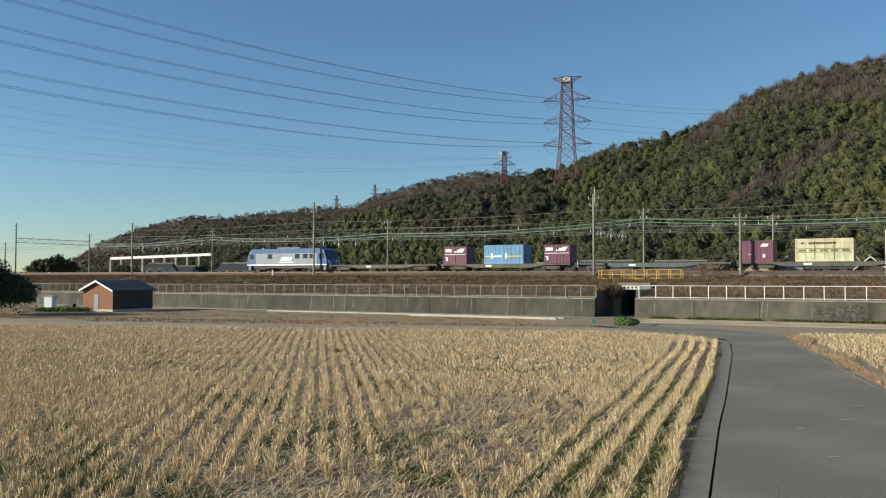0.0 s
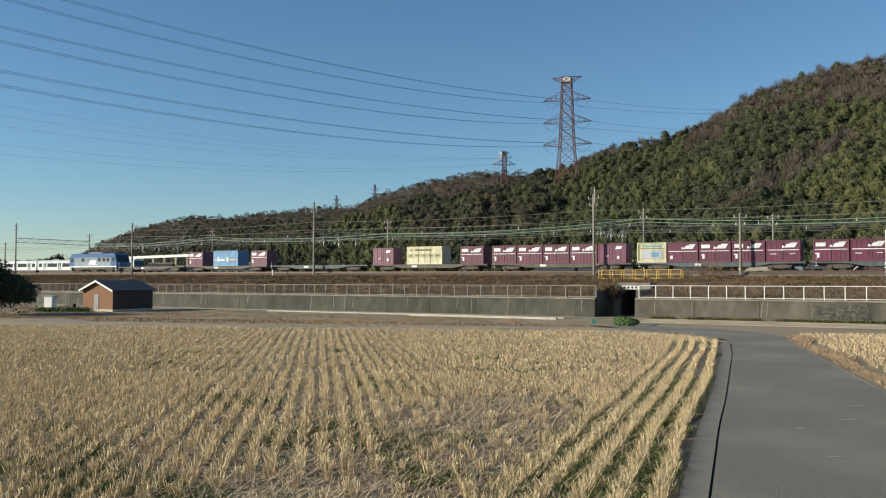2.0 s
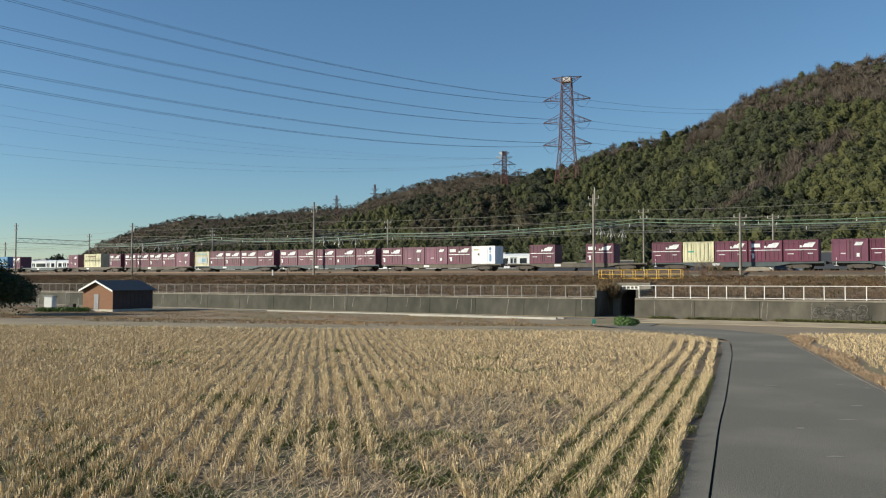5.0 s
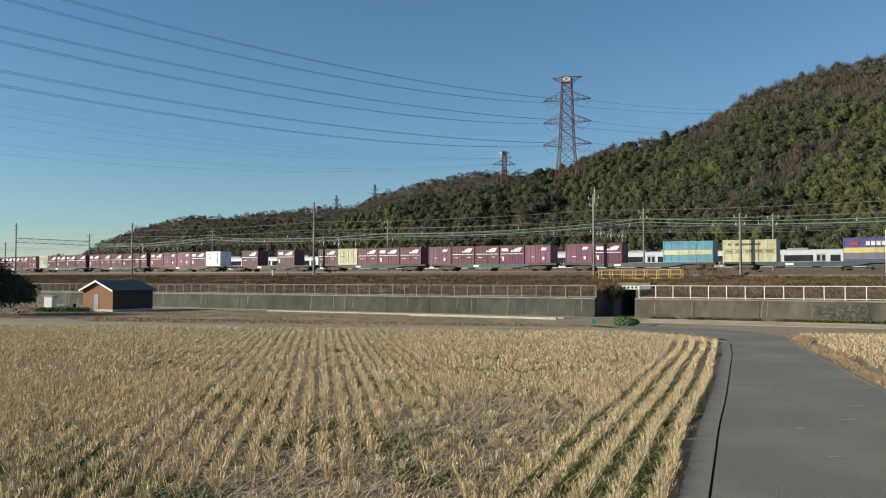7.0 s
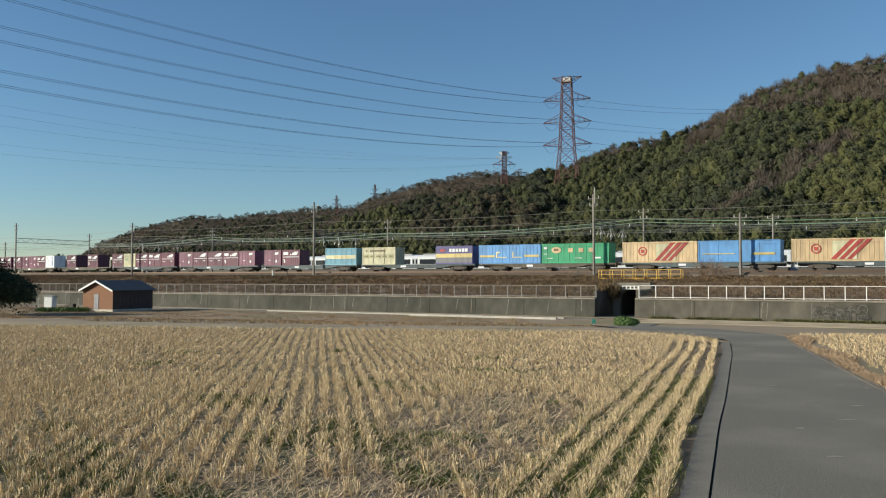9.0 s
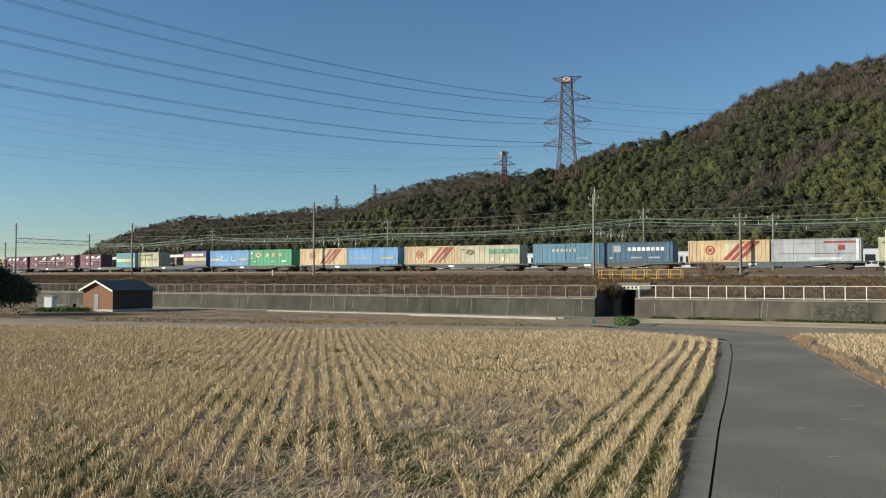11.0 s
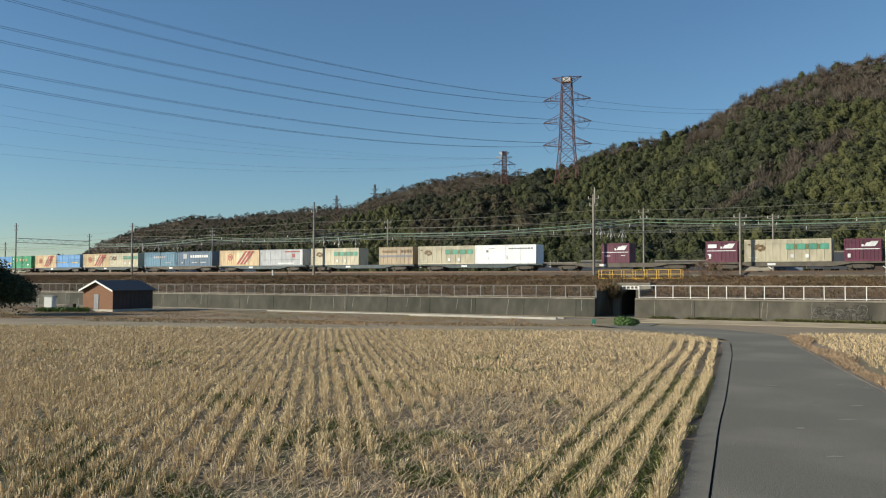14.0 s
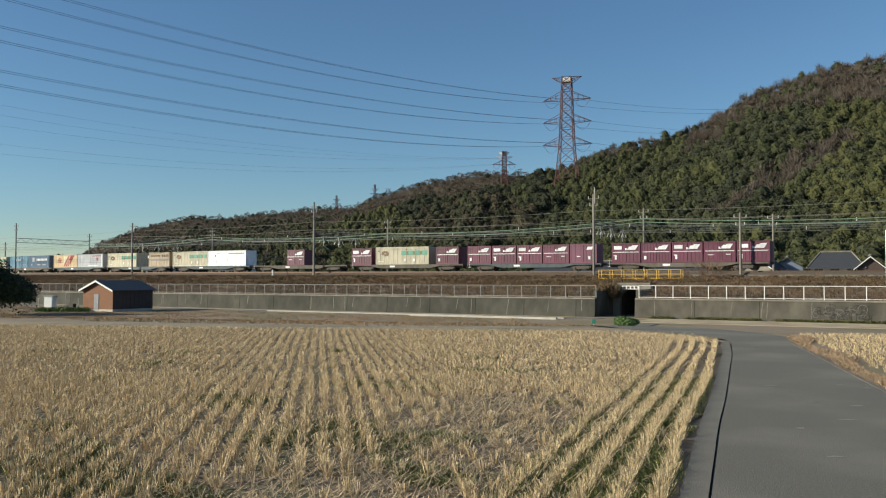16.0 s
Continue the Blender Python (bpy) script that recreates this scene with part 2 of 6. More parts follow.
# ---- lane, kerb and fields ----
M["pale_path"] = mat("pale_path", (0.50, 0.41, 0.27), (0.38, 0.31, 0.20), 0.5, 0.95, bump=0.02, bscale=8, c3=(0.24, 0.18, 0.11), scale2=0.2)
M["path_grey"] = mat("path_grey", (0.16, 0.145, 0.12), (0.115, 0.10, 0.085), 0.6, 0.9, bump=0.01, bscale=20, c3=(0.20, 0.17, 0.12), scale2=0.2)


def path_strip(name, pts, material, lift, parent=None, thick=0.0):
    """A ribbon over the land between the left and right points of each pair."""
    vs, fs = [], []
    k = 6
    for a, b in pts:
        for i in range(k + 1):
            x = a[0] + (b[0] - a[0]) * i / k
            y = a[1] + (b[1] - a[1]) * i / k
            vs.append((x, y, lie(x, y) + lift))
    n = k + 1
    for j in range(len(pts) - 1):
        for i in range(k):
            fs.append((j * n + i, j * n + i + 1, (j + 1) * n + i + 1, (j + 1) * n + i))
    if thick:
        m = len(vs)
        vs += [(x, y, z - thick) for x, y, z in vs]
        for j in range(len(pts) - 1):
            for i in (0, k):
                fs.append((j * n + i, (j + 1) * n + i, m + (j + 1) * n + i, m + j * n + i))
    ob = raw(name, vs, fs, material, smooth=not thick)
    ob.parent = parent
    return ob


def spline(pts, step=0.6):
    """Smooth line through the points (Catmull-Rom)."""
    P = [Vector(p) for p in pts]
    P = [2 * P[0] - P[1]] + P + [2 * P[-1] - P[-2]]
    out = []
    for i in range(1, len(P) - 2):
        n = max(2, int((P[i + 1] - P[i]).length / step))
        for k in range(n):
            t = k / n
            a, b, c, d = P[i - 1], P[i], P[i + 1], P[i + 2]
            out.append(0.5 * ((2 * b) + (c - a) * t + (2 * a - 5 * b + 4 * c - d) * t * t + (3 * b - a - 3 * c + d) * t ** 3))
    out.append(P[-2])
    return out


# edges of the lane in metres right of and ahead of the viewer
LANE_L = [(-1.66, -4), (-0.26, 0), (2.21, 7.07), (2.86, 8.93), (3.48, 10.7), (4.43, 13.3), (5.95, 17.6), (7.18, 21.1), (8.4, 24.9), (8.55, 26.2), (8.15, 28), (7.5, 30), (7.0, 32.5), (6.8, 36), (7.2, 41), (8.6, 50), (11.5, 62), (15.2, 74)]
LANE_R = [(2.4, -4), (3.45, 0), (5.3, 7), (5.85, 9), (6.38, 11), (7.0, 13.3), (8.15, 17.6), (9.1, 21.1), (10.1, 24.9), (10.7, 26.3), (11.0, 27.6), (10.95, 29.4), (10.65, 32), (10.2, 37), (10.0, 42), (11.0, 51), (14.6, 64), (18.9, 74)]


def lane_pairs(l, r, n=70):
    a, b = spline([(*p, 0) for p in l], 0.2), spline([(*p, 0) for p in r], 0.2)
    return [(at(*a[int(i / n * (len(a) - 1))][:2]), at(*b[int(i / n * (len(b) - 1))][:2])) for i in range(n + 1)]


def offset(l, d):
    return [(x + d, y) for x, y in l]


road = tagged(new("road"), "worn grey asphalt farm lane bending towards the underpass", "road", kind="structure")
path_strip("road_surface", lane_pairs(LANE_L, LANE_R), M["asphalt"], 0.05, road)
path_strip("kerb", lane_pairs(offset(LANE_L[:9], -0.26), offset(LANE_L[:9], -0.02)), M["kerb"], 0.06, road, thick=0.2)
path_strip("kerb", lane_pairs(offset(LANE_R[:10], 0.02), offset(LANE_R[:10], 0.16)), M["path_grey"], 0.055, road, thick=0.2)
# lower lane along the foot of the wall
low = tagged(new("pavement"), "pale concrete edge strips beside the service path below the wall", "path", kind="structure")


def strip_along(y0, y1, x0, x1, z, material, name):
    part(name, boxes((x0, y0, LOW - 0.2, x1, y1, z)), material, low, bevel=0.02)


strip_along(77.2, 80.6, -190, -30, LOW + 0.03, M["path_grey"], "path_slab")
strip_along(79.9, 80.2, -120, -44, LOW + 0.10, M["coping"], "edge_strip")
strip_along(77.5, 77.85, -72, -33, LOW + 0.12, M["pale_concrete"], "edge_strip")
strip_along(75.6, 75.9, -50, -33, LOW + 0.2, M["pale_concrete"], "edge_strip")
strip_along(74.3, 81.8, -25.5, 50, LOW + 0.03, M["pale_path"], "path_slab")

# row direction of the field, along the lane
RD = Vector((*at(0.339, 0.941), 0)).normalized()
RN = Vector((RD.y, -RD.x, 0))
CORNER = Vector((*at(9.05, 27.6), 0))     # far corner of the field beside the lane


def edge_gap(x, y):
    """Metres inside the field's lane side (positive) at plan point x, y."""
    X, Y = x * CA + y * SA, -x * SA + y * CA
    best = 99
    for (a, b), (c, d) in zip(LANE_L, LANE_L[1:]):
        if b <= Y <= d:
            best = a + (c - a) * (Y - b) / (d - b) - X
    return best - 0.32


def far_gap(x, y):
    """Metres inside the field's far side."""
    X, Y = x * CA + y * SA, -x * SA + y * CA
    return 30.4 - 0.18 * X + 0.0008 * X * X - Y if X < 9.5 else 28.8 - Y


def blades(centres, count, height, spread, width, lean, rng):
    """Upright grass or straw blades about each centre: loose triangles."""
    n = len(centres)
    c = np.repeat(centres, count, axis=0)
    k = len(c)
    ang = rng.uniform(0, 2 * np.pi, k)
    rad = spread * np.sqrt(rng.uniform(0, 1, k))
    base = c + np.stack([rad * np.cos(ang), rad * np.sin(ang), np.zeros(k)], 1)
    h = height * rng.uniform(0.6, 1.25, k)
    ln = lean * h * rng.uniform(0.2, 1.3, k)
    a2 = ang + rng.normal(0, 0.7, k)
    tip = base + np.stack([ln * np.cos(a2), ln * np.sin(a2), h], 1)
    wa = rng.uniform(0, np.pi, k)
    w = np.stack([np.cos(wa), np.sin(wa), np.zeros(k)], 1) * width / 2
    return np.stack([base - w, base + w, tip], 1), np.stack([tip - w * 0.8, tip + w * 0.8, base + w * 0.2], 1)


def make_field():
    rng = np.random.default_rng(4)
    # soil sheet
    vs, fs = [], []
    xs, ys = np.arange(-46, 12, 1.0), np.arange(-6, 46, 1.0)
    idx = {}
    for x in xs:
        for y in ys:
            idx[x, y] = len(vs)
            vs.append((x, y, lie(x, y) + 0.02))
    for x in xs[:-1]:
        for y in ys[:-1]:
            q = [(x, y), (x + 1, y), (x + 1, y + 1), (x, y + 1)]
            if all(edge_gap(*p) > -0.2 and far_gap(*p) > -0.8 for p in q):
                fs.append([idx[p] for p in q])
    f = raw("paddy_soil", vs, fs, M["soil"], True)
    tagged(f, "harvested paddy soil with straw scraps and patches of green weed", "field", kind="structure")
    near, far = [], []
    # edge rows along the lane, then the main rows across
    for r in range(5):
        d = 0.13 + 0.30 * r
        s = 0.0
        while s < 34:
            p = CORNER - RD * (s - 2)
            X, Y = p.x * CA + p.y * SA, -p.x * SA + p.y * CA
            s += 0.085 if r < 4 else 0.14
            if not 3 < Y < 27.2 - 0.1 * r:
                continue
            gap = edge_gap(p.x, p.y)
            q = p + RN * (gap - d - 0.02 * math.sin(Y * 0.7 + r))
            # the rows swing away from the lane at the far corner
            if Y > 24.5:
                q = q - RN * (0.16 * (Y - 24.5) ** 2)
            q = q + Vector((rng.normal(0, 0.018), rng.normal(0, 0.018), 0))
            (near if Y < 16 else far).append((q.x, q.y, lie(q.x, q.y) + 0.02))
    n_edge = (len(near), len(far))
    # main rows run nearly straight away from the lane's mouth
    MD = Vector((*at(-0.14, 0.99), 0))
    MN = Vector((MD.y, -MD.x, 0))
    for i in range(-80, 90):
        drift = rng.uniform(0, 0.17)
        for j in range(200):
            jit = rng.normal(0, 0.027, 2)
            p = MN * (0.242 * i + jit[0] + 0.03 * math.sin(j * 0.045 + i * 0.03)) + MD * (5.2 + drift + 0.20 * j + jit[1])
            X, Y = p.x * CA + p.y * SA, -p.x * SA + p.y * CA
            if Y < 5.5 or abs(X) > 0.56 * Y + 0.6 or far_gap(p.x, p.y) < 0:
                continue
            g = edge_gap(p.x, p.y)
            if g < 1.5:
                continue
            # trampled, littered belt beside the edge rows
            bald = noise.noise((p.x * 0.35, p.y * 0.35, 3)) + 1.15 * math.exp(-((g - 2.7) / 1.5) ** 2) * (1 - smooth01((Y - 11) / 8)) - 0.4
            if rng.random() < (0.75 if bald > 0.3 else 0.06):
                continue
            (near if Y < 16 else far).append((p.x, p.y, lie(p.x, p.y) + 0.02))
    near, far = np.array(near), np.array(far)
    a = blades(near[n_edge[0]:], 44, 0.13, 0.040, 0.0068, 0.36, rng)
    b = blades(far[n_edge[1]:], 16, 0.10, 0.038, 0.017, 0.36, rng)
    e = blades(near[:n_edge[0]], 40, 0.125, 0.036, 0.0046, 0.48, rng)
    e2 = blades(far[:n_edge[1]], 14, 0.12, 0.030, 0.013, 0.35, rng)
    tagged(tris("rice_stubble", np.concatenate([*a, *b, *e, *e2]), M["straw"]), "rows of cut pale straw rice stubble", "stubble", kind="stuff")
    # loose straw lying on the soil
    m = 170000
    Y = np.sqrt(rng.uniform(5.5 ** 2, 31 ** 2, m))
    X = rng.uniform(-0.56, 0.56, m) * Y
    px, py = X * CA - Y * SA, X * SA + Y * CA
    keep = np.array([edge_gap(x, y) > 0.15 and far_gap(x, y) > 0 and (rng.random() < 0.2 + 0.7 * math.exp(-((edge_gap(x, y) - 2.7) / 1.8) ** 2) * (1 - 0.7 * smooth01((yy - 11) / 8))) for x, y, yy in zip(px, py, Y)])
    px, py, Y = px[keep], py[keep], Y[keep]
    k = len(px)
    an = rng.uniform(0, np.pi, k)
    ln = rng.uniform(0.08, 0.28, k)
    d = np.stack([np.cos(an), np.sin(an), rng.uniform(-0.1, 0.55, k)], 1) * ln[:, None]
    w = np.stack([-np.sin(an), np.cos(an), np.zeros(k)], 1) * (0.0028 + 0.00045 * Y)[:, None]
    base = np.stack([px, py, np.array([lie(x, y) for x, y in zip(px, py)]) + 0.03 + rng.uniform(0, 0.05, k)], 1)
    tagged(tris("straw_litter", np.concatenate([np.stack([base - w, base + w, base + d], 1), np.stack([base + d - w * 0.7, base + d + w * 0.7, base], 1)]), M["litter"]), "loose pale straw scattered between the rows", "straw", kind="stuff")
    # low green weeds between the rows
    c = []
    while len(c) < 3600:
        Y = math.sqrt(rng.uniform(30, 22 ** 2))
        X = rng.uniform(-0.56, 0.56) * Y
        x, y = at(X, Y)
        g = edge_gap(x, y)
        if g < 0.02 or (g > 1.6 and noise.noise((x * 0.7, y * 0.7, 9)) < (0.16 if Y < 11 else 0.4)):
            continue
        if g < 1.6 and (Y > 16 or (g % 0.3 < 0.09 and rng.random() < 0.7) or noise.noise((x * 0.8, y * 0.8, 2)) < -0.25):
            continue
        c.append((x, y, lie(x, y) + 0.02))
    # green growth in the furrows between the edge rows
    for k in range(2600):
        s = rng.uniform(8, 22)
        p = CORNER - RD * s
        q = p + RN * (edge_gap(p.x, p.y) - 0.285 - 0.3 * int(rng.integers(0, 3)) + rng.normal(0, 0.025))
        Y = -q.x * SA + q.y * CA
        if 5 < Y < 15 and rng.random() < 1.1 - (Y - 5) / 10 and noise.noise((q.x * 1.2, q.y * 1.2, 6)) > -0.3:
            c.append((q.x, q.y, lie(q.x, q.y) + 0.02))
    a = blades(np.array(c), 13, 0.068, 0.11, 0.009, 0.8, rng)
    tagged(tris("field_weeds", np.concatenate(a), M["weed"]), "low green weeds between the stubble rows", "weeds", kind="stuff")


make_field()


def right_gap(X, Y):
    for (a, b), (c, d) in zip(LANE_R, LANE_R[1:]):
        if b <= Y <= d:
            return X - (a + (c - a) * (Y - b) / (d - b))
    return 0.0


def make_far_side():
    """Verge of dry grass beyond the lane and the next stubble field."""
    rng = np.random.default_rng(8)
    verge, hills = [], []
    while len(verge) < 2200:
        Y = rng.uniform(8, 27.8)
        X = rng.uniform(5, 17)
        if 0.22 < right_gap(X, Y) < 0.55 + 0.2 * math.sin(Y) and X < 0.58 * Y + 1:
            x, y = at(X, Y)
            verge.append((x, y, lie(x, y) + 0.0))
    a = blades(np.array(verge), 9, 0.075, 0.14, 0.018, 1.0, rng)
    tagged(tris("verge_grass", np.concatenate(a), M["drygrass"]), "dry orange-brown grass verge beside the lane", "grass", kind="stuff")
    for i in range(75):
        for j in range(110):
            q = Vector((*at(7.6, 16), 0)) + RN * (0.2 * i) + RD * (0.3 * (j - 40)) + Vector((rng.normal(0, 0.03), rng.normal(0, 0.03), 0))
            X, Y = q.x * CA + q.y * SA, -q.x * SA + q.y * CA
            if right_gap(X, Y) > 0.85 and 10 < Y < 29.3 and X < 0.56 * Y + 1:
                hills.append((q.x, q.y, lie(q.x, q.y)))
    a = blades(np.array(hills), 12, 0.075, 0.05, 0.016, 0.4, rng)
    tagged(tris("rice_stubble", np.concatenate(a), M["straw"]), "pale rice stubble in the field across the lane", "stubble", kind="stuff")
    # tufts on the bare strips below the wall and on the embankment
    c = []
    for k in range(16000):
        x, y = rng.uniform(-125, 5), rng.uniform(20, 76)
        X, Y = x * CA + y * SA, -x * SA + y * CA
        if abs(X) < 0.56 * Y and far_gap(x, y) < -3.6 - 1.2 * math.sin(X * 0.3) and X < 8 and noise.noise((x * 0.12, y * 0.5, 2)) > -0.3:
            c.append((x, y, lie(x, y)))
    a = blades(np.array(c), 12, 0.08, 0.4, 0.032, 1.2, rng)
    tagged(tris("path_weeds", np.concatenate(a), M["strip_weed"]), "dry brown weeds on the strip below the field", "weeds", kind="stuff")
    c = []
    for k in range(900):
        x, y = rng.uniform(-26, 4), 82.6 + abs(rng.normal(0, 0.25)) * -1
        if noise.noise((x * 0.5, 0, 1)) > -0.25:
            c.append((x, y, LOW + 0.03))
    a = blades(np.array(c), 10, 0.22, 0.2, 0.04, 0.8, rng)
    tagged(tris("wall_foot_weeds", np.concatenate(a), M["foot_weed"]), "green and dry weeds along the foot of the wall", "weeds", kind="stuff")
    c = []
    for k in range(10000):
        x = rng.uniform(-170, 5)
        y = rng.uniform(83.6, 100)
        if CUT0 - 0.3 < x < CUT1 + 0.3 and y < 91.5:
            continue
        yy = y + shift(x) * smooth01((y - WALL_Y) / 20)
        c.append((x, yy, lie(x, yy)))
    a = blades(np.array(c), 12, 0.22, 0.5, 0.07, 1.3, rng)
    tagged(tris("bank_grass", np.concatenate(a), M["bankgrass"]), "withered brown grass covering the railway bank", "grass", kind="stuff")


M["foot_weed"] = mat("foot_weed", (0.15, 0.14, 0.06), (0.10, 0.11, 0.04), 0.6, 0.95, island=0.3)
M["strip_weed"] = mat("strip_weed", (0.40, 0.265, 0.145), (0.27, 0.18, 0.095), 0.4, 0.95, c3=(0.22, 0.18, 0.115), scale2=0.08, island=0.3)
M["bankgrass"] = mat("bankgrass", (0.21, 0.128, 0.067), (0.135, 0.086, 0.047), 0.4, 0.95, c3=(0.13, 0.10, 0.05), scale2=0.07, island=0.35)
make_far_side()
M["margin"] = mat("margin", (0.34, 0.27, 0.175), (0.24, 0.19, 0.122), 1.4, 0.95, bump=0.04, bscale=5, c3=(0.15, 0.14, 0.085), scale2=0.3)


def make_margin():
    """Bare grey bank between the field's far side and the weedy strip."""
    pairs = []
    for i in range(50):
        X = -31 + i * 0.8
        Y = 30.4 - 0.18 * X + 0.0008 * X * X
        pairs.append((at(X, Y + 0.1), at(X * 1.18, Y + 4.6 + 0.5 * math.sin(X * 0.9))))
    tagged(path_strip("field_margin", pairs, M["margin"], 0.035), "bare grey-brown soil bank at the far side of the field", "bank", kind="structure")


make_margin()


# ---- the railway ----
def make_track(y, name, bend=bend):
    t = tagged(new(name), "railway track of brown steel rails on dark ballast", "railway track", kind="structure")
    Ls = list(np.arange(-420, -80, 10)) + list(np.arange(-80, 261, 20))

    def sweep(w0, w1, z0, z1, pname, material, skew=0.0):
        vs, fs = [], []
        for L in Ls:
            x, s, th = bend(L)
            for w, z in ((w0 - skew, z0), (w0, z1), (w1, z1), (w1 + skew, z0)):
                vs.append((x + w * math.sin(th), y + s + w * math.cos(th), rail_z(L) + z))
        for j in range(len(Ls) - 1):
            for i in range(4):
                fs.append((4 * j + i, 4 * j + (i + 1) % 4, 4 * j + 4 + (i + 1) % 4, 4 * j + 4 + i))
        o = raw(pname, vs, fs, material)
        o.parent = t

    sweep(-1.6, 1.6, -0.8, -0.2, "ballast", M["ballast"], 0.7)
    sweep(-0.60, -0.53, -0.2, 0.0, "rail", M["rail"])
    sweep(0.53, 0.60, -0.2, 0.0, "rail", M["rail"])
    sl = finish(boxes((-0.12, -1.0, -0.28, 0.12, 1.0, -0.16)), "sleeper", M["concrete"], 0.02)
    for i in range(150):
        x, s, th = bend(-100 + i * 0.7)
        shared("sleeper", sl, t, pose(x, y + s, rail_z(x), 0, 0, -math.degrees(th)))


def straight(L):
    return L, 0.0, 0.0


for n, y in enumerate((TRACK_Y, TRACK_Y + 3.9, TRACK_Y + 32.4, TRACK_Y + 36.4)):
    make_track(y, "track_%d" % (n + 1), bend if n < 2 else straight)


# ---- rolling stock ----
FREIGHT_V = 26.7
PASS_V, PASS_Y = 36.0, TRACK_Y + 36.4
MOVES = []      # thing, place along the track at the start, speed, track, height


def rect(bm, x0, z0, x1, z1, y, d=0.012, skew=0.0):
    poly(bm, [(x0, y, z0), (x1, y, z0), (x1 + skew, y, z1), (x0 + skew, y, z1)], (0, -d, 0))


def body_mesh(L, H, ribs, W=2.45):
    """A container's shell: one outline with corner posts, upright ribs and end ribs, drawn up to its height."""
    x, y = L / 2, W / 2
    side = [(-x, 0.0), (-x + 0.14, 0.0), (-x + 0.145, 0.035)]
    for i in range(ribs):
        rx = -x + L * (i + 1) / (ribs + 1)
        side += [(rx - 0.05, 0.035), (rx - 0.035, 0.008), (rx + 0.035, 0.008), (rx + 0.05, 0.035)]
    side += [(x - 0.145, 0.035), (x - 0.14, 0.0), (x, 0.0)]
    end = []
    for ry in (-0.75, -0.25, 0.25, 0.75):
        end += [(ry - 0.05, 0.03), (ry - 0.03, 0.005), (ry + 0.03, 0.005), (ry + 0.05, 0.03)]
    pts = [(px, -y + d) for px, d in side] + [(x - d, py) for py, d in end] + [(-px, y - d) for px, d in side] + [(-x + d, -py) for py, d in end]
    bm = bmesh.new()
    poly(bm, [(px, py, 0.02) for px, py in pts], (0, 0, H - 0.03))
    return bm


def paint(name, c, dirt=0.75, rough=0.5):
    return mat(name, c, tuple(v * 0.78 for v in c), 2.2, rough, c3=tuple(v * dirt * 0.8 + 0.012 for v in c), scale2=1.1, bump=0.004, bscale=5, stretch=(1, 1, 0.3), vary=0.14)


M["maroon"] = paint("maroon", (0.140, 0.034, 0.066), 0.7)
M["maroon_faded"] = paint("maroon_faded", (0.185, 0.062, 0.105), 0.8)
M["cream"] = paint("cream", (0.622, 0.588, 0.386))
M["sky_blue"] = paint("sky_blue", (0.134, 0.336, 0.571))
M["teal"] = paint("teal", (0.143, 0.353, 0.47))
M["blue"] = paint("blue", (0.118, 0.302, 0.605))
M["steel_blue"] = paint("steel_blue", (0.09, 0.21, 0.31))
M["navy"] = paint("navy", (0.06, 0.12, 0.20))
M["violet"] = paint("violet", (0.101, 0.092, 0.252))
M["green"] = paint("green", (0.042, 0.336, 0.16))
M["orange"] = paint("orange", (0.622, 0.462, 0.269))
M["beige"] = paint("beige", (0.538, 0.487, 0.353))
M["tan"] = paint("tan", (0.403, 0.311, 0.202))
M["silver"] = paint("silver", (0.403, 0.42, 0.445))
M["white"] = paint("white", (0.80, 0.81, 0.82), 0.92)
M["red"] = paint("red", (0.42, 0.059, 0.05))
M["yellow"] = paint("yellow", (0.605, 0.487, 0.185))
M["olive"] = paint("olive", (0.218, 0.21, 0.084))
M["sea_green"] = paint("sea_green", (0.101, 0.353, 0.252))
M["brown"] = paint("brown", (0.168, 0.101, 0.042))
M["grey_paint"] = paint("grey_paint", (0.20, 0.20, 0.22))
M["wagon_blue"] = paint("wagon_blue", (0.085, 0.11, 0.118), 0.6, 0.7)
M["wagon_brown"] = paint("wagon_brown", (0.14, 0.122, 0.098), 0.6, 0.8)
M["bogie"] = mat("bogie", (0.10, 0.085, 0.07), (0.06, 0.05, 0.042), 4, 0.8, bump=0.004)
PROTO = {}


